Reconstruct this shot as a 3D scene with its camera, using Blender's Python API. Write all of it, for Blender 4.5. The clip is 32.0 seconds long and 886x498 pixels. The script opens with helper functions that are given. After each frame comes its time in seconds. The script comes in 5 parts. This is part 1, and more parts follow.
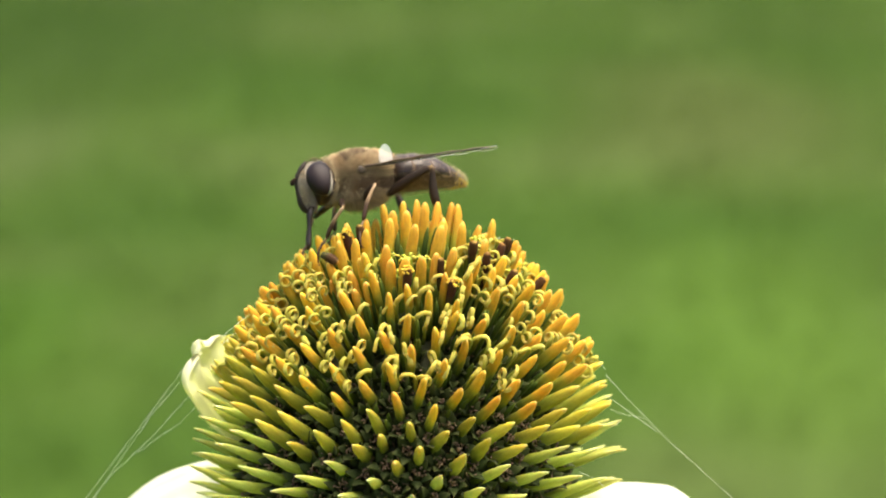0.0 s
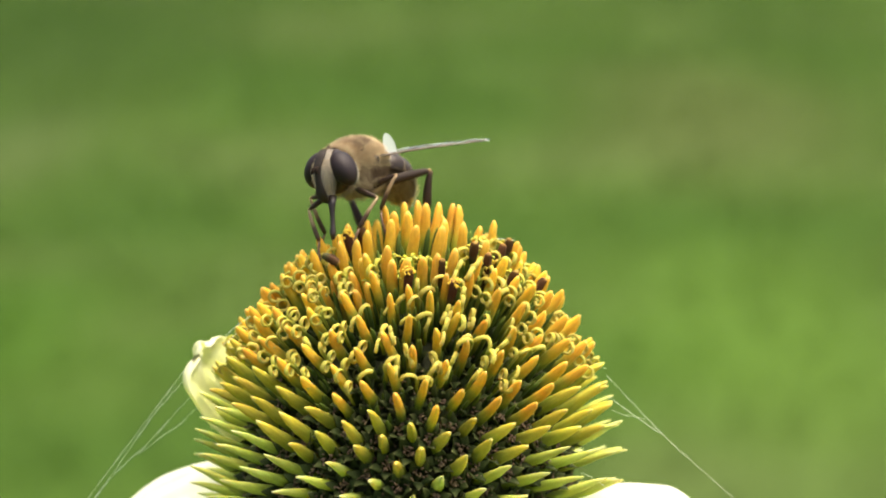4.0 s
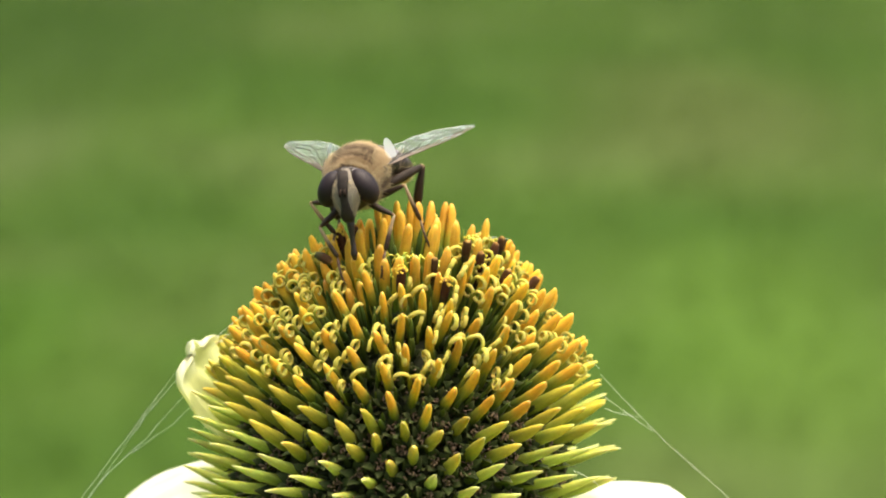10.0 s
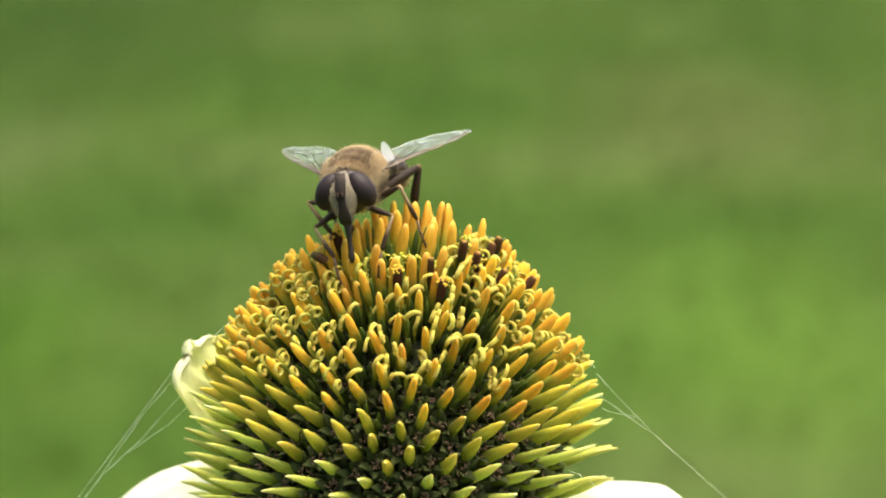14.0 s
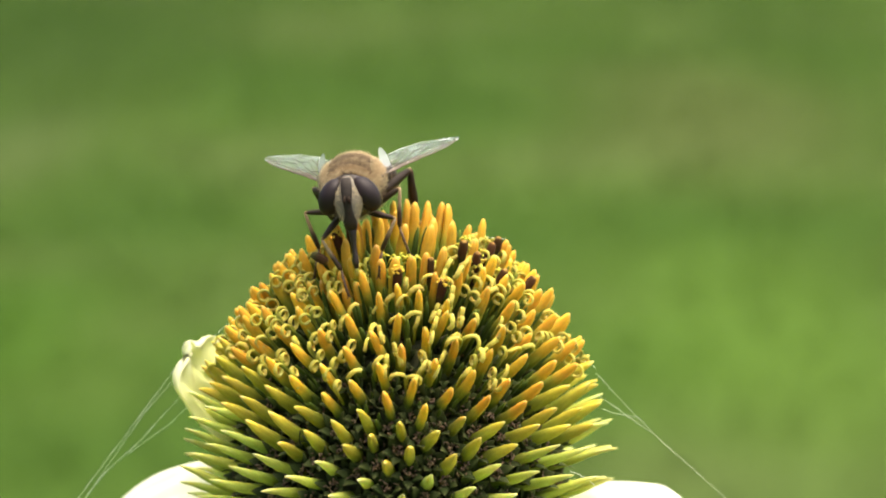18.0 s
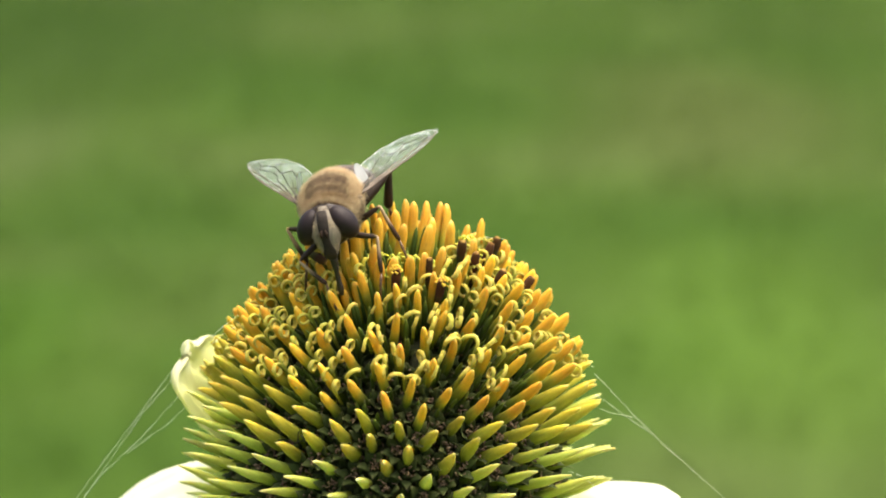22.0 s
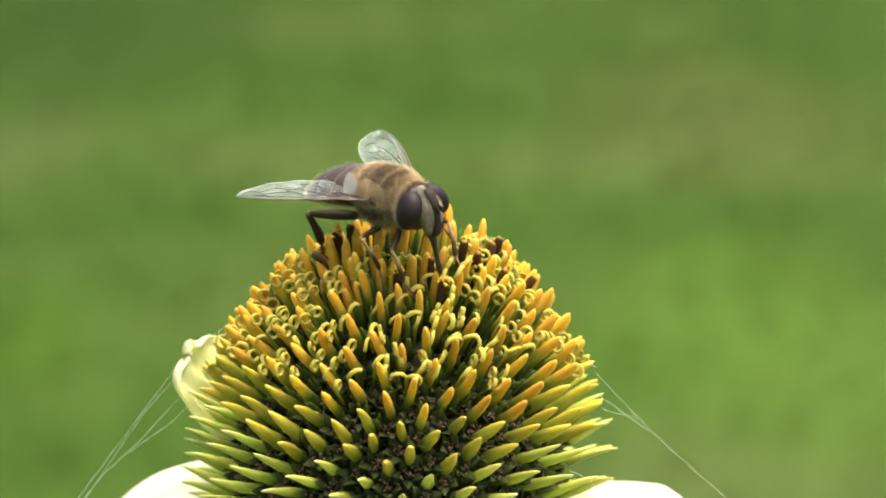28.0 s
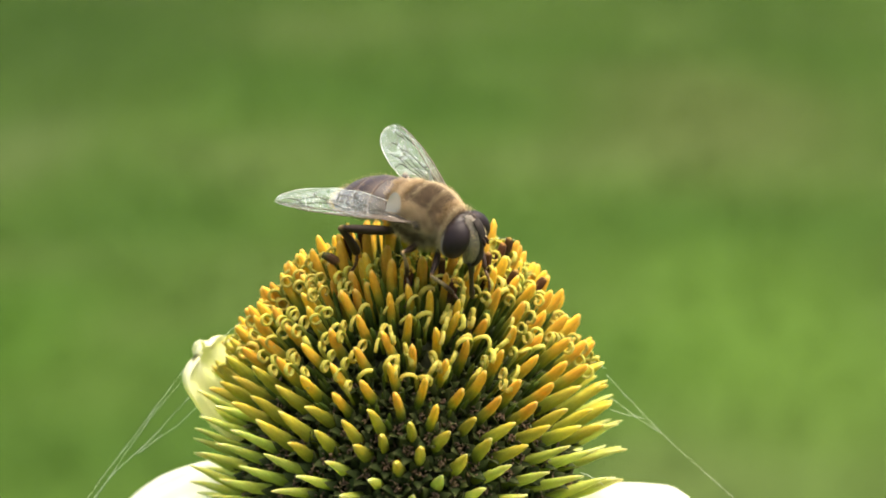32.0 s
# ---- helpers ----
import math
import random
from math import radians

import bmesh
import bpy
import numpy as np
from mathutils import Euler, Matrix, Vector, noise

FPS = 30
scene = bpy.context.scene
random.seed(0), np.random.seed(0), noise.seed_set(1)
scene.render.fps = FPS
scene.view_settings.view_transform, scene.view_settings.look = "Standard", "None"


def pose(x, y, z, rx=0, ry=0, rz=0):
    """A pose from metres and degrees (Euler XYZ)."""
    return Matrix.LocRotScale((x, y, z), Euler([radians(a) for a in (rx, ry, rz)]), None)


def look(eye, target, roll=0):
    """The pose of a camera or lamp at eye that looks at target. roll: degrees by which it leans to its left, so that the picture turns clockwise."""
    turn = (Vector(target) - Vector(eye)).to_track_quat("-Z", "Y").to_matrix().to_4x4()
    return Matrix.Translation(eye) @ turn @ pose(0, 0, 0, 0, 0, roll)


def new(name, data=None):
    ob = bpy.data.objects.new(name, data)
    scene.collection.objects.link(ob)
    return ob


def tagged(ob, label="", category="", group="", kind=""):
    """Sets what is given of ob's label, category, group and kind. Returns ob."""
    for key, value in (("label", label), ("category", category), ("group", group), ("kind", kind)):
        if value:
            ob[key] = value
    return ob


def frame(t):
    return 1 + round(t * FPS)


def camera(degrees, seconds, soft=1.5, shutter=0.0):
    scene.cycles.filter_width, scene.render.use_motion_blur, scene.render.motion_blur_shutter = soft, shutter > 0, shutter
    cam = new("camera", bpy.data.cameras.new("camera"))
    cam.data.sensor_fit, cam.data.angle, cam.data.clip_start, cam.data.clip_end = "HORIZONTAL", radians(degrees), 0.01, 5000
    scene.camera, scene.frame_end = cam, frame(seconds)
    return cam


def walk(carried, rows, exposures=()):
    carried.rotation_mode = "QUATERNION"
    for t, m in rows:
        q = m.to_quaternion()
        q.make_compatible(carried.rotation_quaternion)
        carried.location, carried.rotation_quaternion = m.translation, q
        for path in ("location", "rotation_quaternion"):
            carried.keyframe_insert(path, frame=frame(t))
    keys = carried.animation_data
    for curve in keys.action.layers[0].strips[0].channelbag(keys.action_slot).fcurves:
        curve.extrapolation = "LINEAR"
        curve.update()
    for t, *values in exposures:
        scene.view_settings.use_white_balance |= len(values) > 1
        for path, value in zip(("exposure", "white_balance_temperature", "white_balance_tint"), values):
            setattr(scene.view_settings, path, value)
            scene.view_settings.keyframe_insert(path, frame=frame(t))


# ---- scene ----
MM = 0.001
PX = 0.0426 * MM

# ---- camera ----
cam = camera(16.0, 32.0, soft=1.9)
EYE = pose(0.00264, -0.23173, 0.80639, 80, 0, 0)
cam.data.dof.use_dof = True
cam.data.dof.focus_distance = 0.229
cam.data.dof.aperture_fstop = 38.0
walk(cam, [(0, EYE), (32, EYE)], exposures=[(0, 1.45, 6900, 9), (32, 1.45, 6900, 9)])

# ---- world and sun ----
world = bpy.data.worlds.new("sky")
scene.world = world
world.use_nodes = True
wn = world.node_tree
sky = wn.nodes.new("ShaderNodeTexSky")
sky.sky_type = "NISHITA"
sky.sun_disc = False
sky.sun_elevation = radians(76)
sky.sun_rotation = radians(99)
sky.air_density = 0.6
sky.dust_density = 7.0
wn.nodes["Background"].inputs["Strength"].default_value = 0.15
wn.links.new(sky.outputs["Color"], wn.nodes["Background"].inputs["Color"])
sun = new("sun", bpy.data.lights.new("sun", "SUN"))
sun.data.energy = 1.5
sun.data.angle = radians(80)
sun.data.color = (1.0, 0.93, 0.82)
sun.matrix_world = look((0.20, -0.03, 1.55), (0, 0, 0.75))


# ---- material helpers ----
def material(name, rough=0.5, **inputs):
    m = bpy.data.materials.new(name)
    m.use_nodes = True
    b = m.node_tree.nodes["Principled BSDF"]
    b.inputs["Roughness"].default_value = rough
    for key, value in inputs.items():
        b.inputs[key.replace("_", " ")].default_value = value
    return m, m.node_tree, b


def node(tree, kind, **sockets):
    n = tree.nodes.new(kind)
    for key, value in sockets.items():
        n.inputs[key].default_value = value
    return n


def ramp(tree, source, stops):
    r = tree.nodes.new("ShaderNodeValToRGB")
    e = r.color_ramp.elements
    while len(e) < len(stops):
        e.new(0.5)
    for el, (at, col) in zip(e, stops):
        el.position, el.color = at, (*col, 1)
    tree.links.new(source, r.inputs["Fac"])
    return r.outputs["Color"]


def mixed(tree, fac, a, b, mode="MIX"):
    m = tree.nodes.new("ShaderNodeMix")
    m.data_type, m.blend_type = "RGBA", mode
    for sock, value in ((m.inputs["Factor"], fac), (m.inputs["A"], a), (m.inputs["B"], b)):
        if isinstance(value, bpy.types.NodeSocket):
            tree.links.new(value, sock)
        else:
            sock.default_value = value if isinstance(value, float) else (*value, 1)
    return m.outputs["Result"]


def noise_tex(tree, scale, detail=3.0, coords="Object"):
    tc = tree.nodes.new("ShaderNodeTexCoord")
    n = node(tree, "ShaderNodeTexNoise", Scale=scale, Detail=detail)
    tree.links.new(tc.outputs[coords], n.inputs["Vector"])
    return n.outputs["Fac"]


def bumped(tree, b, height, strength, distance):
    bump = node(tree, "ShaderNodeBump", Strength=strength, Distance=distance)
    tree.links.new(height, bump.inputs["Height"])
    tree.links.new(bump.outputs["Normal"], b.inputs["Normal"])


def along(tree):
    a = tree.nodes.new("ShaderNodeAttribute")
    a.attribute_name = "along"
    return a.outputs["Fac"]


def varied(tree, colour, low, high, island=False):
    """Brightness that differs from piece to piece."""
    if island:
        src = tree.nodes.new("ShaderNodeNewGeometry").outputs["Random Per Island"]
    else:
        src = tree.nodes.new("ShaderNodeObjectInfo").outputs["Random"]
    mr = node(tree, "ShaderNodeMapRange")
    mr.inputs["To Min"].default_value, mr.inputs["To Max"].default_value = low, high
    tree.links.new(src, mr.inputs["Value"])
    hsv = node(tree, "ShaderNodeHueSaturation")
    tree.links.new(mr.outputs["Result"], hsv.inputs["Value"])
    tree.links.new(colour, hsv.inputs["Color"])
    spread = node(tree, "ShaderNodeMath")
    spread.operation = "MULTIPLY_ADD"
    spread.inputs[1].default_value, spread.inputs[2].default_value = 7.31, 0.0
    tree.links.new(src, spread.inputs[0])
    fraction = node(tree, "ShaderNodeMath")
    fraction.operation = "FRACT"
    tree.links.new(spread.outputs["Value"], fraction.inputs[0])
    hue = node(tree, "ShaderNodeMapRange")
    hue.inputs["To Min"].default_value, hue.inputs["To Max"].default_value = 0.49, 0.51
    tree.links.new(fraction.outputs["Value"], hue.inputs["Value"])
    tree.links.new(hue.outputs["Result"], hsv.inputs["Hue"])
    return hsv.outputs["Color"]


def two_scale(name, a, b, coarse, fine, rough, bump=0.0, depth=0.00005, **inputs):
    m, t, s = material(name, rough, **inputs)
    c = mixed(t, noise_tex(t, coarse), a, b)
    f = noise_tex(t, fine, 5.0)
    c = mixed(t, 0.35, c, ramp(t, f, [(0.3, (0.45, 0.45, 0.45)), (0.7, (1, 1, 1))]), "MULTIPLY")
    t.links.new(c, s.inputs["Base Color"])
    if bump:
        bumped(t, s, f, bump, depth)
    return m


def graded(name, stops, rough=0.58, island=False, **inputs):
    """A colour that runs from the base to the tip of a piece, with fine streaks and specks."""
    m, t, s = material(name, rough, **inputs)
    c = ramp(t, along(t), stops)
    c = varied(t, c, 0.82, 1.15, island)
    f = noise_tex(t, 2600.0, 4.0)
    c = mixed(t, 0.3, c, ramp(t, f, [(0.3, (0.6, 0.6, 0.55)), (0.7, (1.1, 1.1, 1.1))]), "MULTIPLY")
    tc = t.nodes.new("ShaderNodeTexCoord")
    stretch = t.nodes.new("ShaderNodeVectorMath")
    stretch.operation = "MULTIPLY"
    stretch.inputs[1].default_value = (1.0, 1.0, 0.12)
    t.links.new(tc.outputs["Object"], stretch.inputs[0])
    streak = node(t, "ShaderNodeTexNoise", Scale=7000.0, Detail=3.0)
    t.links.new(stretch.outputs["Vector"], streak.inputs["Vector"])
    c = mixed(t, 0.35, c, ramp(t, streak.outputs["Fac"], [(0.35, (0.62, 0.62, 0.6)), (0.65, (1.12, 1.12, 1.15))]), "MULTIPLY")
    t.links.new(c, s.inputs["Base Color"])
    bumped(t, s, streak.outputs["Fac"], 0.5, 0.00006)
    return m


# lower stops: green pigment, with the shade between neighbouring spines put into the colour
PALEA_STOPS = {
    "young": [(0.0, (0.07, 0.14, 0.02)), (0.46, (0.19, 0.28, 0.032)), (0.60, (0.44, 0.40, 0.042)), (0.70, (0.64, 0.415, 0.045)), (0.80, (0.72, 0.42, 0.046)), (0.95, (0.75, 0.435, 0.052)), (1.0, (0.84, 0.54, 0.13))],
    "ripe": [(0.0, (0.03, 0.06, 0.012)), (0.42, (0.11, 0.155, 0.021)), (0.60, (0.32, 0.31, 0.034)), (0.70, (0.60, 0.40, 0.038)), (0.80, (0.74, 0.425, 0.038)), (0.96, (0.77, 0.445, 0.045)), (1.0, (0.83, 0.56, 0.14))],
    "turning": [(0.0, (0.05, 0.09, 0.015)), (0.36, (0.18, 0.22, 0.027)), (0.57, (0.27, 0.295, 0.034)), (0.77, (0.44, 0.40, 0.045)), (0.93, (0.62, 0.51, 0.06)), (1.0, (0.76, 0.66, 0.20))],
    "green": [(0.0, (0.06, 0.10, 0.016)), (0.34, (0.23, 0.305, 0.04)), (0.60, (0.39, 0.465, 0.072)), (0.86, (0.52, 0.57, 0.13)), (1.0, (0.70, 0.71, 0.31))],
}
FLESH = dict(Subsurface_Weight=0.35, Subsurface_Scale=0.0006, Subsurface_Radius=(1.0, 0.6, 0.15), Specular_IOR_Level=0.16)
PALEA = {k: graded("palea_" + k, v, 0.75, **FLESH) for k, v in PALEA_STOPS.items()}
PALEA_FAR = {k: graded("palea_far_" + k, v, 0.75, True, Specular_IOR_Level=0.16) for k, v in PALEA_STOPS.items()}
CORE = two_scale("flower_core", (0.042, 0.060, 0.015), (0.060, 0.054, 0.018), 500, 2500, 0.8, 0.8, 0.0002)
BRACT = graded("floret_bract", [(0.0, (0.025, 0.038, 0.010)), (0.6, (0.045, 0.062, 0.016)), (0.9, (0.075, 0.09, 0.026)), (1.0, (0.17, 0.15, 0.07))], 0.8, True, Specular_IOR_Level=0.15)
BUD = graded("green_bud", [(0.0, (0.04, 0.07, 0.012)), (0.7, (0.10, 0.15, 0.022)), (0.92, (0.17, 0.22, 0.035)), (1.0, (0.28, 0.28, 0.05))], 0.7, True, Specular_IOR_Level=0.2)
WITHERED = graded("withered_floret", [(0.0, (0.06, 0.036, 0.018)), (0.6, (0.15, 0.092, 0.046)), (1.0, (0.30, 0.20, 0.11))], 0.7, True)
ANTHER = graded("anther_tube", [(0.0, (0.06, 0.07, 0.02)), (0.3, (0.055, 0.022, 0.008)), (0.80, (0.075, 0.034, 0.010)), (1.0, (0.30, 0.17, 0.04))], 0.85, Specular_IOR_Level=0.2)
FLORET = graded("open_floret", [(0.0, (0.16, 0.26, 0.03)), (0.5, (0.26, 0.34, 0.045)), (0.7, (0.42, 0.42, 0.06)), (1.0, (0.58, 0.47, 0.06))], 0.7, **FLESH)
POLLEN = two_scale("pollen", (0.70, 0.44, 0.025), (0.80, 0.57, 0.06), 3000, 9000, 0.8)
STYLE = graded("curled_style", [(0.0, (0.20, 0.25, 0.04)), (0.35, (0.43, 0.39, 0.07)), (1.0, (0.53, 0.46, 0.10))], 0.8, **FLESH)


def petal_material(name, stops, through_light):
    m, t, b = material(name, 0.55)
    c = ramp(t, along(t), stops)
    f = noise_tex(t, 900.0, 4.0)
    c = mixed(t, 0.12, c, ramp(t, f, [(0.3, (0.6, 0.66, 0.4)), (0.7, (1, 1, 1))]), "MULTIPLY")
    t.links.new(c, b.inputs["Base Color"])
    bumped(t, b, f, 0.3, 0.0001)
    tr = node(t, "ShaderNodeBsdfTranslucent")
    t.links.new(c, tr.inputs["Color"])
    mx = node(t, "ShaderNodeMixShader", Fac=through_light)
    t.links.new(b.outputs["BSDF"], mx.inputs[1])
    t.links.new(tr.outputs["BSDF"], mx.inputs[2])
    t.links.new(mx.outputs["Shader"], t.nodes["Material Output"].inputs["Surface"])
    return m


PETAL = petal_material("petal", [(0.0, (0.76, 0.82, 0.42)), (0.22, (0.89, 0.90, 0.72)), (1.0, (0.92, 0.92, 0.84))], 0.35)
PETAL_CREAM = petal_material("petal_cream", [(0.0, (0.66, 0.76, 0.16)), (0.5, (0.90, 0.93, 0.40)), (0.85, (0.92, 0.94, 0.50)), (1.0, (0.93, 0.95, 0.66))], 0.5)
STEM = two_scale("stem_green", (0.06, 0.11, 0.025), (0.10, 0.13, 0.04), 300, 1500, 0.6, 0.4)
SILK, _t, _b = material("silk", 0.4, Base_Color=(0.8, 0.82, 0.8, 1))

EYE_MAT = two_scale("compound_eye", (0.009, 0.006, 0.006), (0.026, 0.017, 0.017), 700, 9000, 0.5, 0.3, 0.00001, Specular_IOR_Level=0.22)
FACE_MAT = two_scale("pale_face", (0.12, 0.102, 0.075), (0.26, 0.23, 0.172), 900, 5000, 0.85, 0.25, 0.00002)
STRIPE_MAT = two_scale("face_stripe_skin", (0.012, 0.009, 0.007), (0.045, 0.035, 0.027), 1500, 6000, 0.7, 0.3, 0.00002, Specular_IOR_Level=0.2)
ANTENNA_MAT = two_scale("antenna_skin", (0.012, 0.008, 0.006), (0.035, 0.022, 0.014), 900, 5000, 0.85, Specular_IOR_Level=0.1)
RIM_MAT = two_scale("eye_rim", (0.18, 0.16, 0.12), (0.32, 0.29, 0.22), 900, 5000, 0.8, 0.2, 0.00002)
DARK = two_scale("dark_chitin", (0.010, 0.007, 0.005), (0.030, 0.017, 0.010), 800, 5000, 0.42, 0.4, 0.00003)
THORAX_MAT, _t, _b = material("thorax_skin", 0.7)
_c = ramp(_t, along(_t), [(0.0, (0.13, 0.075, 0.028)), (0.28, (0.10, 0.06, 0.024)), (0.36, (0.19, 0.12, 0.05)), (0.44, (0.09, 0.052, 0.02)), (0.62, (0.09, 0.052, 0.02)), (0.70, (0.2, 0.125, 0.05)), (0.78, (0.10, 0.058, 0.022)), (1.0, (0.24, 0.15, 0.06))])
_f = noise_tex(_t, 4000.0, 5.0)
_c = mixed(_t, 0.5, _c, ramp(_t, _f, [(0.3, (0.5, 0.5, 0.5)), (0.7, (1.2, 1.2, 1.2))]), "MULTIPLY")
_t.links.new(_c, _b.inputs["Base Color"])
bumped(_t, _b, _f, 0.6, 0.00006)
FUR_TAN = graded("fur_tan", [(0.0, (0.15, 0.095, 0.043)), (0.5, (0.38, 0.265, 0.13)), (1.0, (0.70, 0.53, 0.31))], 0.75, True)
FUR_BROWN = graded("fur_brown", [(0.0, (0.05, 0.031, 0.016)), (0.5, (0.125, 0.082, 0.042)), (1.0, (0.25, 0.175, 0.098))], 0.75, True)
FUR_PALE = graded("fur_pale", [(0.0, (0.32, 0.24, 0.12)), (1.0, (0.72, 0.60, 0.36))], 0.75, True)
FUR_DARK = graded("fur_dark", [(0.0, (0.03, 0.02, 0.01)), (1.0, (0.16, 0.10, 0.05))], 0.75, True)
ABDOMEN_MAT, _t, _b = material("abdomen_plate", 0.36, Specular_IOR_Level=0.5)
_c = ramp(_t, along(_t), [(0.0, (0.09, 0.052, 0.026)), (0.16, (0.034, 0.020, 0.013)), (0.74, (0.026, 0.016, 0.011)), (0.90, (0.05, 0.03, 0.017)), (1.0, (0.15, 0.10, 0.055))])
_f = noise_tex(_t, 1500.0, 4.0)
_c = mixed(_t, 0.5, _c, ramp(_t, _f, [(0.3, (0.5, 0.45, 0.4)), (0.7, (1.4, 1.3, 1.2))]), "MULTIPLY")
_t.links.new(_c, _b.inputs["Base Color"])
bumped(_t, _b, _f, 0.4, 0.00005)
BELLY = two_scale("pale_belly", (0.04, 0.026, 0.015), (0.10, 0.07, 0.036), 900, 5000, 0.6, 0.4, 0.00003)
LEG_MAT = graded("leg_dark", [(0.0, (0.030, 0.017, 0.010)), (0.82, (0.032, 0.018, 0.011)), (0.92, (0.20, 0.12, 0.055)), (1.0, (0.34, 0.22, 0.10))], 0.55, Specular_IOR_Level=0.25)
TIBIA_MAT = graded("leg_banded", [(0.0, (0.34, 0.25, 0.14)), (0.42, (0.30, 0.21, 0.11)), (0.58, (0.05, 0.027, 0.014)), (1.0, (0.04, 0.02, 0.010))], 0.55, Specular_IOR_Level=0.3)
HIND_TIBIA_MAT = graded("leg_hind", [(0.0, (0.10, 0.055, 0.025)), (0.25, (0.03, 0.017, 0.010)), (1.0, (0.03, 0.017, 0.010))], 0.55, Specular_IOR_Level=0.25)
TARSUS_MAT = graded("leg_foot", [(0.0, (0.10, 0.05, 0.022)), (1.0, (0.035, 0.018, 0.010))], 0.45)
VEIN = two_scale("wing_vein", (0.022, 0.020, 0.015), (0.06, 0.055, 0.042), 900, 4000, 0.6, Specular_IOR_Level=0.2)
VEIN_AMBER = two_scale("wing_edge_vein", (0.08, 0.055, 0.035), (0.17, 0.125, 0.085), 900, 4000, 0.5)
MARGIN, _t, _b = material("wing_margin", 0.3, Base_Color=(0.72, 0.76, 0.70, 1), Alpha=0.7)
ALULA, _t, _b = material("alula_membrane", 0.35, Base_Color=(0.80, 0.88, 0.88, 1), Alpha=0.32)
WING, _t, _b = material("wing_membrane", 0.2)
_t.links.new(ramp(_t, along(_t), [(0.0, (0.44, 0.34, 0.23)), (0.22, (0.66, 0.62, 0.54)), (0.4, (0.75, 0.88, 0.89)), (1.0, (0.75, 0.88, 0.89))]), _b.inputs["Base Color"])
_n = node(_t, "ShaderNodeTexNoise", Scale=700.0, Detail=2.0, Distortion=1.1)
_t.links.new(_t.nodes.new("ShaderNodeTexCoord").outputs["Object"], _n.inputs["Vector"])
_f = _n.outputs["Fac"]
bumped(_t, _b, _f, 0.8, 0.0003)
_tp = node(_t, "ShaderNodeBsdfTransparent")
_tp.inputs["Color"].default_value = (0.95, 0.96, 0.94, 1)
_mx = node(_t, "ShaderNodeMixShader")
# thin whiter lines in the opacity stand in for highlights along the wrinkles
_t.links.new(ramp(_t, _f, [(0.30, (0.15, 0.15, 0.15)), (0.43, (0.08, 0.08, 0.08)), (0.475, (0.27, 0.27, 0.27)), (0.505, (0.25, 0.25, 0.25)), (0.55, (0.08, 0.08, 0.08)), (0.68, (0.16, 0.16, 0.16))]), _mx.inputs["Fac"])
_t.links.new(_tp.outputs["BSDF"], _mx.inputs[1])
_t.links.new(_b.outputs["BSDF"], _mx.inputs[2])
_t.links.new(_mx.outputs["Shader"], _t.nodes["Material Output"].inputs["Surface"])

LAWN, _t, _b = material("lawn", 0.9, Specular_IOR_Level=0.05)
_tc = _t.nodes.new("ShaderNodeNewGeometry")
_n1 = node(_t, "ShaderNodeTexNoise", Scale=1.3, Detail=2.0)
_n2 = node(_t, "ShaderNodeTexNoise", Scale=11.0, Detail=4.0)
_sh = _t.nodes.new("ShaderNodeVectorMath")
_sh.inputs[1].default_value = (5.3, 2.1, 0.0)
_t.links.new(_tc.outputs["Position"], _sh.inputs[0])
for _n in (_n1, _n2):
    _t.links.new(_sh.outputs["Vector"], _n.inputs["Vector"])
_c = ramp(_t, _n1.outputs["Fac"], [(0.3, (0.029, 0.066, 0.0078)), (0.5, (0.038, 0.075, 0.0105)), (0.72, (0.058, 0.090, 0.022))])
_c = mixed(_t, 0.12, _c, ramp(_t, _n2.outputs["Fac"], [(0.3, (0.55, 0.6, 0.5)), (0.7, (1.2, 1.2, 1.2))]), "MULTIPLY")
# lush, dry and thin patches of the lawn: place, half widths, colour
for _px, _py, _rx, _ry, _amount, _col in ((0.40, 3.76, 0.20, 0.65, 0.75, (0.056, 0.112, 0.0145)), (0.46, 3.40, 0.14, 0.35, 0.45, (0.060, 0.110, 0.017)), (0.52, 5.9, 0.30, 1.0, 0.7, (0.058, 0.078, 0.021)),
                                          (-0.76, 5.4, 0.14, 0.6, 0.6, (0.060, 0.086, 0.027)), (-0.98, 7.4, 0.60, 1.7, 0.75, (0.022, 0.048, 0.007)), (-0.50, 4.66, 0.22, 0.7, 0.45, (0.026, 0.060, 0.008)),
                                          (-0.56, 3.7, 0.12, 0.35, 0.5, (0.036, 0.088, 0.008)), (0.02, 6.6, 0.35, 1.1, 0.4, (0.026, 0.060, 0.007)), (0.80, 7.4, 0.25, 1.0, 0.5, (0.026, 0.056, 0.007))):
    _sub = _t.nodes.new("ShaderNodeVectorMath")
    _sub.operation = "SUBTRACT"
    _sub.inputs[1].default_value = (_px, _py, 0)
    _t.links.new(_tc.outputs["Position"], _sub.inputs[0])
    _div = _t.nodes.new("ShaderNodeVectorMath")
    _div.operation = "MULTIPLY"
    _div.inputs[1].default_value = (1 / _rx, 1 / _ry, 0)
    _t.links.new(_sub.outputs["Vector"], _div.inputs[0])
    _len = _t.nodes.new("ShaderNodeVectorMath")
    _len.operation = "LENGTH"
    _t.links.new(_div.outputs["Vector"], _len.inputs[0])
    _fade = node(_t, "ShaderNodeMapRange")
    _fade.interpolation_type = "SMOOTHSTEP"
    for _key, _value in (("From Min", 0.2), ("From Max", 1.5), ("To Min", _amount), ("To Max", 0.0)):
        _fade.inputs[_key].default_value = _value
    _t.links.new(_len.outputs["Value"], _fade.inputs["Value"])
    _c = mixed(_t, _fade.outputs["Result"], _c, _col)
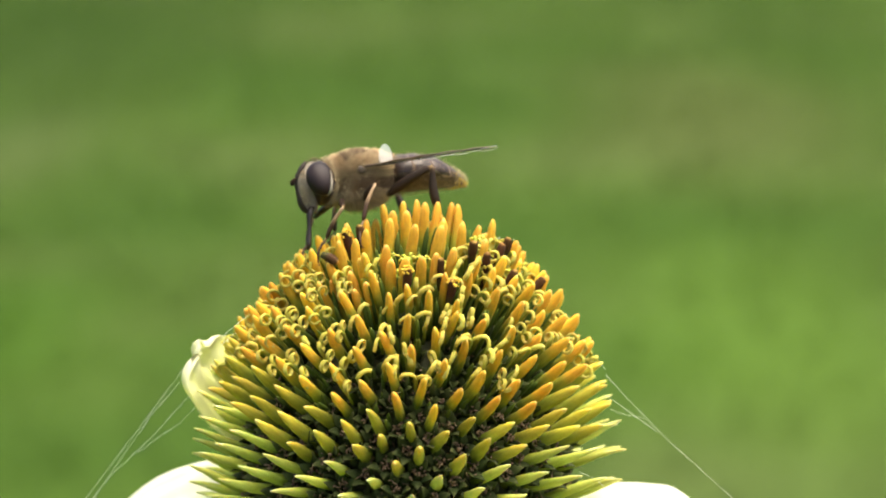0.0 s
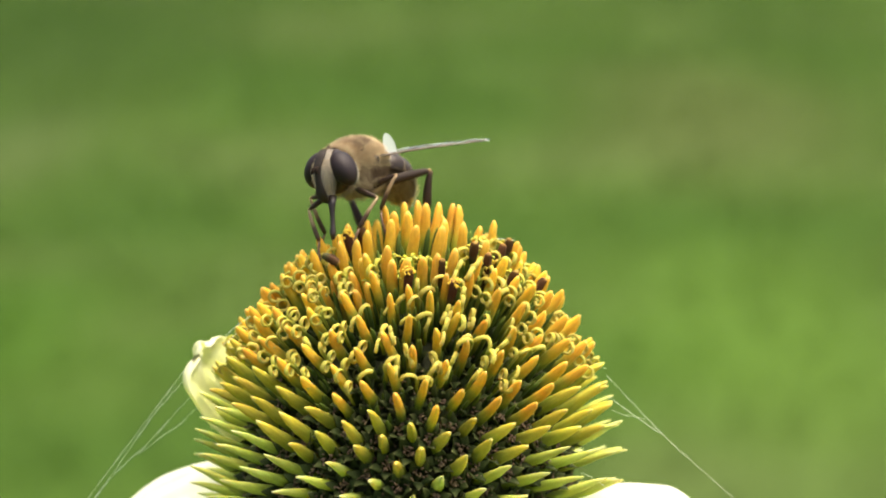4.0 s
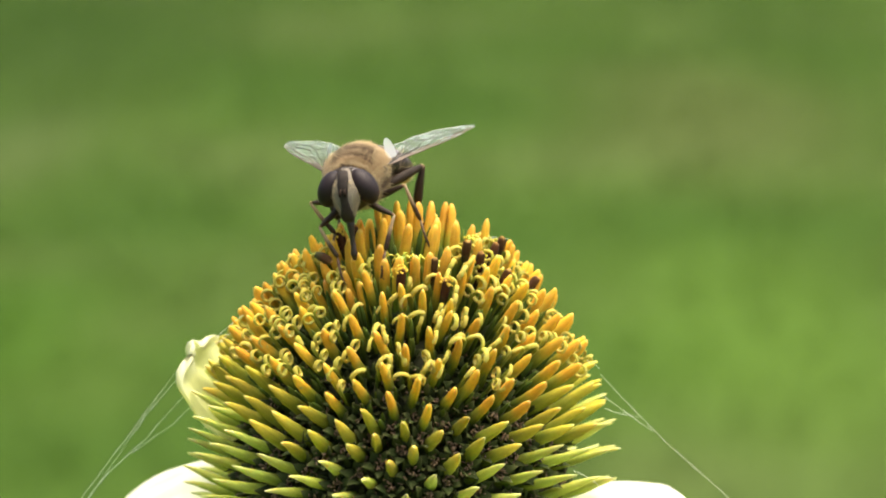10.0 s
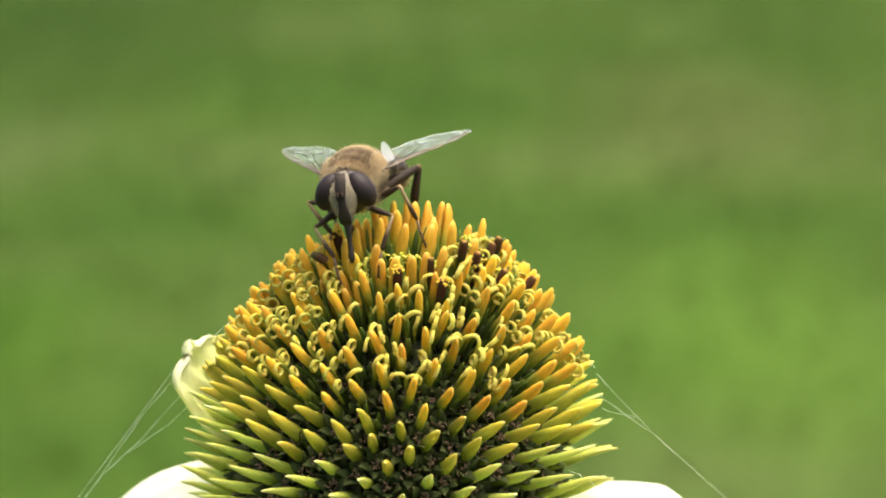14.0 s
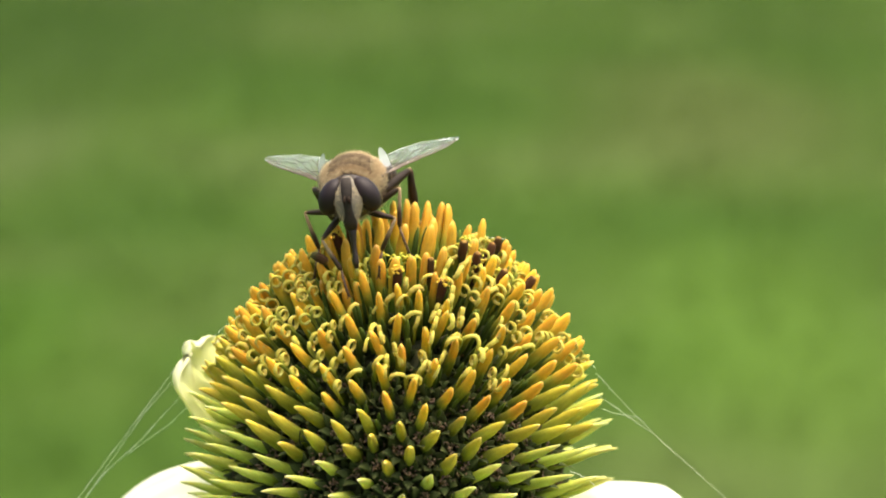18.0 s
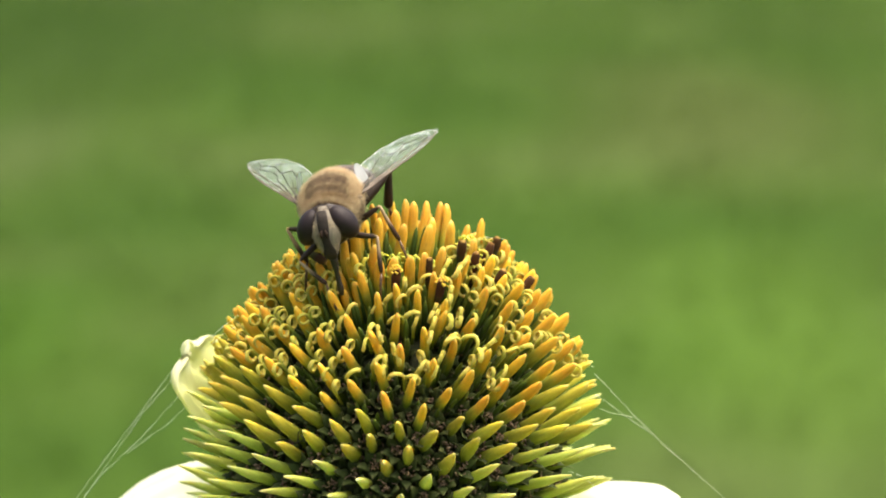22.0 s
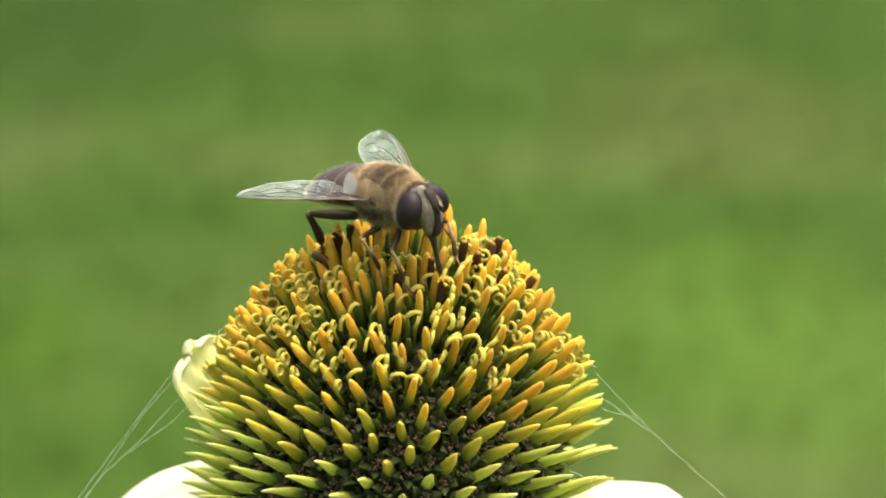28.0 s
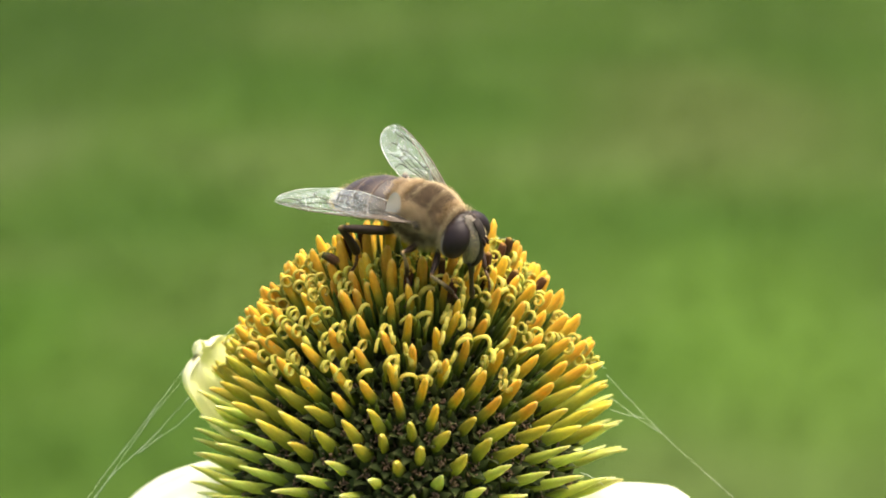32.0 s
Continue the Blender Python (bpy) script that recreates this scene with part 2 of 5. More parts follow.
_t.links.new(_c, _b.inputs["Base Color"])
bumped(_t, _b, _n2.outputs["Fac"], 0.5, 0.02)


# ---- mesh helpers ----
def finish(bm, name, mats, smooth=True, values=None):
    me = bpy.data.meshes.new(name)
    bm.normal_update()
    bm.to_mesh(me)
    bm.free()
    if smooth:
        me.polygons.foreach_set("use_smooth", [True] * len(me.polygons))
    for m in mats if isinstance(mats, (list, tuple)) else (mats,):
        me.materials.append(m)
    return me


def start():
    bm = bmesh.new()
    return bm, bm.verts.layers.float.new("along")


def link(name, me, parent=None, label="", m=None):
    ob = new(name, me)
    if parent is not None:
        ob.parent = parent
    if m is not None:
        ob.matrix_basis = m
    return tagged(ob, label)


def part(name, bm, mat, parent, label="", m=None, smooth=True):
    """Links a bmesh as one mesh object under a thing or a part."""
    return link(name, finish(bm, name, mat, smooth), parent, label, m)


def basis(way, hint):
    z = Vector(way).normalized()
    x = Vector(hint).cross(z)
    if x.length < 1e-6:
        x = Vector((1, 0.3, 0.1)).cross(z)
    x.normalize()
    return x, z.cross(x), z


def aim(p, way, hint):
    x, y, z = basis(way, hint)
    m = Matrix((x, y, z)).transposed().to_4x4()
    m.translation = p
    return m


def tube(bm, lay, pts, radii, sides=8, flat=1.0, cap=True, hint=(0, 0, 1), v0=0.0, v1=1.0):
    """A tapering tube along a line of points."""
    rings = []
    n = len(pts)
    last = None
    for i, p in enumerate(pts):
        a, b = pts[max(i - 1, 0)], pts[min(i + 1, n - 1)]
        x, y, z = basis(Vector(b) - Vector(a), hint if last is None else last)
        last = y
        ring = []
        for k in range(sides):
            t = 2 * math.pi * k / sides
            v = bm.verts.new(Vector(p) + x * math.cos(t) * radii[i] + y * math.sin(t) * radii[i] * flat)
            v[lay] = v0 + (v1 - v0) * i / (n - 1)
            ring.append(v)
        rings.append(ring)
    for r0, r1 in zip(rings, rings[1:]):
        for k in range(sides):
            bm.faces.new((r0[k], r0[(k + 1) % sides], r1[(k + 1) % sides], r1[k]))
    if cap:
        bm.faces.new(rings[0][::-1])
        bm.faces.new(rings[-1])
    return rings


def loft(bm, lay, sections, sides=24, v0=0.0, v1=1.0):
    """Rings along y: sections of (y, centre z, half width, half height up, half height down)."""
    rings = []
    for i, (y, cz, w, hu, hd) in enumerate(sections):
        ring = []
        for k in range(sides):
            t = 2 * math.pi * k / sides
            s, c = math.sin(t), math.cos(t)
            v = bm.verts.new((w * c, y, cz + (hu if s > 0 else hd) * s))
            v[lay] = v0 + (v1 - v0) * i / (len(sections) - 1)
            ring.append(v)
        rings.append(ring)
    for r0, r1 in zip(rings, rings[1:]):
        for k in range(sides):
            bm.faces.new((r0[k], r1[k], r1[(k + 1) % sides], r0[(k + 1) % sides]))
    bm.faces.new(rings[0])
    bm.faces.new(rings[-1][::-1])


def ellipsoid(bm, lay, centre, radii, u=24, v=14, axis=1):
    made = bmesh.ops.create_uvsphere(bm, u_segments=u, v_segments=v, radius=1.0)["verts"]
    for w in made:
        w[lay] = 0.5 + 0.5 * w.co[axis]
        w.co = Vector([w.co[i] * radii[i] + centre[i] for i in range(3)])
    return made


# ---- ground ----
def build_ground():
    bm = bmesh.new()
    bmesh.ops.create_grid(bm, x_segments=60, y_segments=60, size=300)
    for v in bm.verts:
        d = v.co.length
        v.co.z = 0.0 if d < 25 else 0.5 * noise.noise(v.co * 0.02) * min((d - 25) / 60, 1)
    g = link("ground", finish(bm, "ground", LAWN))
    tagged(g, "mown green lawn with olive and darker patches", "lawn", kind="structure")
    rng = np.random.default_rng(5)
    count = 90000
    y = -1.5 + 12 * rng.random(count)
    x = (rng.random(count) - 0.5) * 6.0
    a = rng.random(count) * 6.283
    h = 0.012 + 0.016 * rng.random(count)
    w = 0.0022 + 0.0012 * rng.random(count)
    lean = (rng.random((count, 2)) - 0.5) * 0.05
    co = np.zeros((count, 5, 3))
    ca, sa = np.cos(a) * w, np.sin(a) * w
    for k, (f, side) in enumerate(((0, -1), (0, 1), (0.55, 0.8), (0.55, -0.8), (1, 0))):
        co[:, k, 0] = x + side * ca + lean[:, 0] * f * f
        co[:, k, 1] = y + side * sa + lean[:, 1] * f * f
        co[:, k, 2] = h * f - 0.002
    base = np.arange(count)[:, None] * 5
    faces = [tuple(r) for r in (base + [0, 1, 2, 3]).tolist()] + [tuple(r) for r in (base + [3, 2, 4]).tolist()]
    me = bpy.data.meshes.new("grass")
    me.from_pydata(co.reshape(-1, 3).tolist(), [], faces)
    me.materials.append(LAWN)
    tagged(link("grass", me), "short green lawn grass blades", "grass", kind="stuff")


# ---- flower: where its pieces sit ----
TIP_Z = [445, 443, 435, 402, 370, 325, 285, 240, 190, 145, 85, 45, 0, -50, -100, -150, -200]
TIP_R = [0, 37, 84, 140, 177, 220, 253, 282, 310, 326, 340, 348, 352, 350, 342, 328, 305]
ARC = np.concatenate(([0], np.cumsum(np.hypot(np.diff(TIP_Z), np.diff(TIP_R)))))
RANK_N = [75, 100, 140, 190, 240, 300, 350, 400]
RANK_S = [279, 321, 389, 453, 511, 608, 710, 781]
SWAY_N = [70, 100, 130, 160, 230, 265]
SWAY = [0.027, 0.0, 0.0, -0.015, -0.012, 0.015]
LEAN_S = [0, 80, 150, 230, 300, 380, 480, 600, 700, 780]
LEAN = [2, 8, 17, 28, 37, 45, 55, 66, 76, 87]
TURN, FIRST, INNER = radians(137.53126), 0.7436, -84


# spines of the crown that stand off the regular spiral: (bearing, distance down from the top)
CROWN = [(1.5, 2), (-1.62, 18), (0.58, 32), (1.64, 37), (-1.75, 52), (1.75, 60), (-0.25, 62), (-0.56, 69), (1.68, 71), (-0.51, 88), (0.60, 93), (0.92, 105), (0.46, 107), (0.01, 107),
         (-0.79, 121), (-1.21, 124), (1.75, 139), (-1.14, 145), (-0.77, 150), (1.0, 155), (-0.33, 156), (-1.0, 160), (0.49, 164), (-1.58, 171), (0.25, 175), (-0.53, 178), (0.09, 180), (-0.07, 183), (-0.21, 185), (0.72, 187)]
SHOULDER = [(1.67, 188), (-1.25, 194), (1.66, 197), (1.05, 198), (-0.84, 207), (-1.42, 209), (0.56, 212), (0.81, 216), (-1.58, 217), (-0.38, 217), (0.30, 218), (-1.45, 234), (-0.02, 239), (1.0, 240),
            (0.14, 253), (-1.43, 255), (-0.18, 256), (0.73, 257), (-0.55, 258), (1.67, 259), (1.14, 262), (-0.92, 271), (0.38, 272), (-1.48, 281), (1.29, 286), (0.88, 292), (-1.53, 294), (-0.76, 298),
            (1.58, 304), (-1.07, 312), (1.06, 316), (-1.38, 316), (-1.5, 335)]
# bearing, distance down from the top, size, share that is tipped with pollen
ANTHERS = [(-1.075, 134, 0.85, 1), (-0.985, 113, 0.8, 0), (-0.04, 204, 0.9, 1), (0.30, 184, 1.0, 0), (0.38, 230, 0.8, 1), (0.86, 182, 1.35, 0), (1.22, 171, 1.25, 0), (1.6, 172, 0.6, 0), (1.4, 262, 0.7, 0), (0.81, 153, 0.7, 0),
           (1.05, 228, 0.7, 0)]


def outward(phi):
    return Vector((math.sin(phi), -math.cos(phi), 0))


def on_cone(phi, s, sink=0.0):
    """Place on the surface of the tips, the way a piece points there, and the way down the slope."""
    r, z = np.interp(s, ARC, TIP_R) * (1 + 0.075 * math.sin(phi) ** 2), np.interp(s, ARC, TIP_Z)
    lean = radians(float(np.interp(s, LEAN_S, LEAN)))
    o = outward(phi)
    way = o * math.sin(lean) + Vector((0, 0, math.cos(lean)))
    shift = 15 * max(z / 445, 0) ** 2
    return (o * r + Vector((shift, 0, z))) * PX - way * sink, way, o


def spot(n):
    """Bearing and distance down from the top of the nth piece of the spiral."""
    s = 279 * math.sqrt(max(n - INNER, 0) / (75 - INNER)) if n < 75 else float(np.interp(n, RANK_N, RANK_S))
    phi = (FIRST - n * TURN + math.pi) % (2 * math.pi) - math.pi
    s += (18.4 * math.sin(phi) + 24.5 * math.cos(phi)) * min(s / 300, 1)
    return phi - 0.0183 * math.sin(phi) + float(np.interp(n, SWAY_N, SWAY)), max(s, 0.0)


def stand(p, way, o, turn=0.0):
    """Pose whose z runs along way and whose y faces outward and down."""
    x = way.cross(o)
    if x.length < 1e-5:
        x = Vector((1, 0, 0))
    x.normalize()
    y = way.cross(x)
    m = Matrix((x, y, way)).transposed().to_4x4()
    return Matrix.Translation(p) @ m @ Matrix.Rotation(turn, 4, "Z")


def palea_mesh(kind, seed):
    """A chaffy spine from its root at z = -length to its tip at the origin, folded along a keel, with thin edges."""
    rng = random.Random(seed)
    long_, wide, deep, taper, closing = {"young": (6.4, 0.46, 0.9, 0.66, 0.88), "ripe": (5.9, 0.355, 1.5, 0.62, 0.84), "turning": (6.4, 0.43, 1.4, 0.46, 0.70), "green": (7.2, 0.50, 1.0, 0.40, 0.54)}[kind]
    long_ *= rng.uniform(0.92, 1.05)
    wide *= rng.uniform(0.90, 1.10)
    bend = rng.uniform(0.10, 0.32) * (1.6 if kind == "green" else 1)
    hook = rng.uniform(0.02, 0.26) if kind in ("turning", "green") else rng.uniform(-0.10, 0.12)
    lean = rng.uniform(-0.10, 0.10)
    bm, lay = start()
    pts, radii = [], []
    us = (0, 0.25, 0.45, 0.58, 0.68, 0.76, 0.83, 0.89, 0.935, 0.97, 0.99, 1)
    for u in us:
        tip = max((u - 0.75) / 0.25, 0) ** 2
        pts.append(((0.05 * math.sin(5 * u + seed) + lean * tip) * MM, (bend * (1 - u) ** 2 * 2.2 - hook * tip) * MM, (u - 1) * long_ * MM))
        body = 0.9 + 0.1 * math.sin(min(u / 0.5, 1) * math.pi / 2)
        slim = 1 - (1 - taper) * 0.85 * max((u - 0.35) / 0.65, 0) ** 1.4
        k = max((u - closing) / (1 - closing), 0)
        close = math.sqrt(max(1 - k ** 1.7, 0))
        radii.append(max(wide * body * slim * close, 0.022) * MM)
    rings = tube(bm, lay, pts, radii, 10, deep, hint=(0, 1, 0))
    for u, ring in zip(us, rings):
        for v in ring:
            v[lay] = u
    for i, ring in enumerate(rings[:-1]):
        c = sum((v.co for v in ring), Vector()) / len(ring)
        keel = min(ring, key=lambda v: v.co.y - c.y)
        keel.co.y -= 0.11 * MM * (1 - 0.7 * ring[0][lay])
        for v in ring:
            d = v.co - c
            if d.y > 0:
                v.co.y -= d.y * 0.35
            v.co += d * 0.05 * math.sin(3.0 * i + 2.2 * seed + 40000 * d.x)
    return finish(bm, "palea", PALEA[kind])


def palea_kind(s, phi, rng):
    s += rng.uniform(-15, 15) + (75 if phi < 0 else 15) * min(max(abs(phi) - 0.4, 0), 1)
    return "young" if s < 200 else "ripe" if s < 460 else "turning" if s < 548 else "green"


def style_mesh(seed, slack=False):
    """A style whose two flat branches curl back, one up and one down the slope of the cone; slack ones stay half open."""
    rng = random.Random(seed)
    bm, lay = start()
    for side in (1, -1):
        if side < 0 and seed % 4 == 3:
            continue
        r = rng.uniform(0.37, 0.47)
        sweep = rng.uniform(4.6, 6.1)
        drift = rng.uniform(-0.25, 0.25)
        high = rng.uniform(-0.35, 0.15)
        if slack:
            r, sweep, drift = r * 1.15, rng.uniform(2.6, 4.3), side * rng.uniform(0.25, 0.75)
        pts = [Vector((0, 0, -2.4)), Vector((0, side * 0.06, -1.0 + high))]
        for i in range(15):
            a = math.pi - sweep * i / 14
            shrink = r * (1 - 0.12 * i / 14)
            pts.append(Vector((drift * i / 14, side * (r + 0.08 + shrink * math.cos(a)), -0.42 + high + shrink * math.sin(a))))
        thick = rng.uniform(0.10, 0.13)
        tube(bm, lay, [p * MM for p in pts], [0.08 * MM, 0.09 * MM] + [thick * MM * (1 + 0.12 * math.sin(2.1 * i + seed)) for i in range(15)], 7, 1.55, hint=(1, 0.02, 0))
    return finish(bm, "style", STYLE)


def petal_mesh(name, length, width, bends, cup, ruffle, seed, narrow=0.55, mat=None):
    """A petal that leaves the base along +x; bends: (share of the length, elevation in degrees)."""
    nu, nv, thick = 34, 16, 0.22
    share, elev = [b[0] for b in bends], [b[1] for b in bends]
    bm, lay = start()
    line, p = [], Vector((0, 0, 0))
    for i in range(nu + 1):
        u = i / nu
        e = radians(float(np.interp(u, share, elev)))
        line.append((p.copy(), Vector((-math.sin(e), 0, math.cos(e)))))
        p += Vector((math.cos(e), 0, math.sin(e))) * (length / nu)
    sheets = []
    for side in (0.5, -0.5):
        grid = []
        for i, (c, up) in enumerate(line):
            u = i / nu
            w = width * (narrow + (1 - narrow) * math.sin(min(u / 0.5, 1) * math.pi / 2)) * (1 if u < 0.82 else math.sqrt(max(1 - ((u - 0.82) / 0.185) ** 2, 0.01)))
            row = []
            for j in range(nv + 1):
                v = 2 * j / nv - 1
                rib = 0.16 * math.cos(v * 11) + ruffle * (0.4 + 1.5 * u * u) * noise.noise(Vector((u * 5, v * 3, seed)))
                lift = cup * v * v + rib + side * thick
                q = c + up * lift + Vector((0, v * w, 0)) + Vector((0.5 * noise.noise(Vector((v * 4, seed, 2))) * u, 0, 0))
                vert = bm.verts.new(q * MM)
                vert[lay] = u
                row.append(vert)
            grid.append(row)
        sheets.append(grid)
    for s, grid in enumerate(sheets):
        for i in range(nu):
            for j in range(nv):
                f = (grid[i][j], grid[i + 1][j], grid[i + 1][j + 1], grid[i][j + 1])
                bm.faces.new(f if s == 0 else f[::-1])
    a, b = sheets
    edge = [(i, 0) for i in range(nu + 1)] + [(nu, j) for j in range(1, nv + 1)] + [(i, nv) for i in range(nu - 1, -1, -1)] + [(0, j) for j in range(nv - 1, 0, -1)]
    for (i, j), (k, l) in zip(edge, edge[1:] + edge[:1]):
        bm.faces.new((a[i][j], b[i][j], b[k][l], a[k][l]))
    bmesh.ops.recalc_face_normals(bm, faces=bm.faces)
    return finish(bm, name, mat or PETAL)


def build_flower():
    flower = new("coneflower")
    tagged(flower, "white coneflower with a spiny orange, yellow and green cone", "flower")
    rng = random.Random(3)

    # core under the spines
    bm, lay = start()
    rows = []
    for s in np.linspace(0, ARC[-1], 26):
        row = []
        for k in range(40):
            phi = 2 * math.pi * k / 40
            p, way, o = on_cone(phi, s, (5.0 + 1.2 * max(1 - s / 280, 0)) * MM)
            v = bm.verts.new(p)
            row.append(v)
        rows.append(row)
    for r0, r1 in zip(rows, rows[1:]):
        for k in range(40):
            bm.faces.new((r0[k], r0[(k + 1) % 40], r1[(k + 1) % 40], r1[k]))
    bm.faces.new(rows[-1])
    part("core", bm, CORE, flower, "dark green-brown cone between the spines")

    # stem and green bracts under the head
    bm, lay = start()
    tube(bm, lay, [(0.004 * math.sin(i * 0.5), 0.003 * math.sin(i * 0.8), -0.75 + (0.742) * i / 24) for i in range(25)], [0.0034 - 0.0007 * i / 24 for i in range(25)], 12, hint=(1, 0, 0))
    part("stem", bm, STEM, flower, "hairy green stem")
    bm, lay = start()
    for k in range(26):
        a = 2 * math.pi * k / 26
        o, t = outward(a), outward(a + math.pi / 2)
        z0 = -9.2 - 0.6 * (k % 2)
        pts = [o * (3 + 2.6 * i) * MM + Vector((0, 0, (z0 + 0.25 * i - 0.12 * i * i) * MM)) for i in range(5)]
        tube(bm, lay, pts, [0.9 * MM, 1.1 * MM, 1.0 * MM, 0.7 * MM, 0.1 * MM], 6, 0.4, hint=t)
    part("sepal_ring", bm, STEM, flower, "green pointed bracts under the flower head")

    # ray petals
    drop = [(0, -14), (0.25, -35), (0.6, -62), (1, -74)]
    upright = petal_mesh("petal", 15.6, 3.7, [(0, 30), (0.25, 48), (0.62, 58), (0.86, 70), (0.95, 110), (1, 165)], 0.7, 0.6, 3.1, 0.25, PETAL_CREAM)
    side_l = petal_mesh("petal", 34, 6.0, [(0, -6), (0.12, -26), (0.4, -42), (1, -66)], 0.3, 0.5, 7.7)
    side_r = petal_mesh("petal", 26, 5.0, [(0, 2), (0.2, -3), (0.33, -12), (0.42, -55), (0.55, -80), (1, -88)], -0.4, 0.5, 1.3)
    plain = petal_mesh("petal", 36, 6.0, drop, -0.8, 0.6, 5.2)
    for me, deg, r, z, roll, label in ((upright, -112, 6.7, -3.3, -24, "pale yellow petal folded upward"), (side_l, -103, 11.5, -3.6, -26, "white drooping petal"),
                                 (side_r, 94, 11.5, -3.9, 8, "white petal bent down at its end"), (plain, -52, 10.5, -5.4, 0, ""), (plain, -14, 10.5, -5.6, 0, ""),
                                 (plain, 22, 10.5, -5.4, 0, ""), (plain, 58, 10.5, -5.6, 0, ""), (plain, 128, 10.5, -6.4, 0, ""), (plain, 160, 10.5, -6.6, 0, ""), (plain, -166, 10.5, -6.4, 0, ""), (plain, -136, 10.5, -6.6, 0, "")):
        a = radians(deg)
        o = outward(a)
        m = Matrix.Translation(o * r * MM + Vector((0, 0, z * MM))) @ Matrix.Rotation(math.atan2(o.y, o.x), 4, "Z") @ Matrix.Rotation(radians(roll), 4, "X")
        link("petal", me, flower, label, m)

    # spines, nearest ones singly
    meshes = {k: [palea_mesh(k, 10 * i + j) for j in range(4)] for i, k in enumerate(PALEA_STOPS)}
    far = {k: start() for k in PALEA_STOPS}
    singles = 0
    places = [(phi, s, True) for phi, s in CROWN + SHOULDER]
    for n in range(INNER + 1, 375):
        phi, s = spot(n)
        if abs(phi) > 1.66 or s > 287 + 45 * math.sin(phi) ** 2:
            places.append((phi, s, False))
    for phi, s, chosen in places:
        p, way, o = on_cone(phi, s)
        jitter = Vector((rng.gauss(0, 1), rng.gauss(0, 1), rng.gauss(0, 1))) * 0.06
        way = (way + jitter).normalized()
        p = p + way * (rng.gauss(0, 0.07) if chosen else rng.gauss(0, 0.10)) * MM
        kind = palea_kind(s, phi, rng)
        me = rng.choice(meshes[kind])
        if kind == "green":
            p = p + way * 0.3 * MM
        if chosen and (s < 75 or abs(phi) > 1.7):
            p = p + way * 0.3 * MM
        elif not chosen and s < 215:
            p = p - way * 0.8 * MM
        m = stand(p, way, o, rng.uniform(-0.25, 0.25))
        if abs(phi) < radians(108) and s < 690 and singles < 300:
            link("palea", me, flower, "", m)
            singles += 1
        else:
            bm, lay = far[kind]
            old = len(bm.verts)
            bm.from_mesh(me)
            bm.verts.ensure_lookup_table()
            for v in bm.verts[old:]:
                v.co = m @ v.co
    for kind, (bm, lay) in far.items():
        if len(bm.verts):
            tagged(part("far_paleae", bm, PALEA_FAR[kind], flower), kind="stuff")
        else:
            bm.free()

    # curled styles
    coils = [style_mesh(k) for k in range(9)]
    slack = [style_mesh(k, True) for k in range(20, 28)]
    for k in range(13):
        p, way, o = on_cone(rng.uniform(0.75, 1.9), rng.uniform(125, 215), rng.uniform(0.7, 1.8) * MM)
        link("style", rng.choice(coils), flower, "", stand(p, way, o, rng.uniform(-1.5, 1.5)))
    thick = random.Random(8)
    for k in range(22):
        p, way, o = on_cone(thick.uniform(-1.45, -0.35), thick.uniform(150, 235), thick.uniform(0.5, 1.5) * MM)
        if k % 2:
            link("style", thick.choice(coils), flower, "", stand(p, way, o, thick.uniform(-0.8, 0.8)))
        else:
            link("palea", thick.choice(meshes["young"]), flower, "", stand(p, way, o, thick.uniform(-0.3, 0.3)))
    for phi, s, chosen in places:
        if abs(phi) > radians(112) or s < 196 or s > 470:
            continue
        sparse = 0.62 if abs(phi) < 0.45 and s < 300 else 0.25 if s < 230 or abs(phi) < 0.4 else 0.06
        if phi > 0.95:
            sparse = 0.5
        if s > 415:
            sparse = 0.45 + 0.5 * (s - 415) / 55
        round_ = max(float(np.interp(s, ARC, TIP_R)), 60)
        if phi < -0.5 and s < 400:
            sparse = 0.3
        for side in (1, -1):
            if rng.random() < sparse:
                continue
            p, way, o = on_cone(phi + side * rng.uniform(9, 17) / round_, s - rng.uniform(4, 26), rng.uniform(0.35, 1.1) * MM)
            free = -0.45 < phi < 0.95 and rng.random() < 0.65
            link("style", rng.choice(slack if free else coils), flower, "", stand(p, way, o, rng.gauss(-0.3, 0.5) if free else rng.gauss(0, 0.4)))

    # star-shaped floret mouths between the spines, filled with withered remains
    lobes, dead = start(), start()
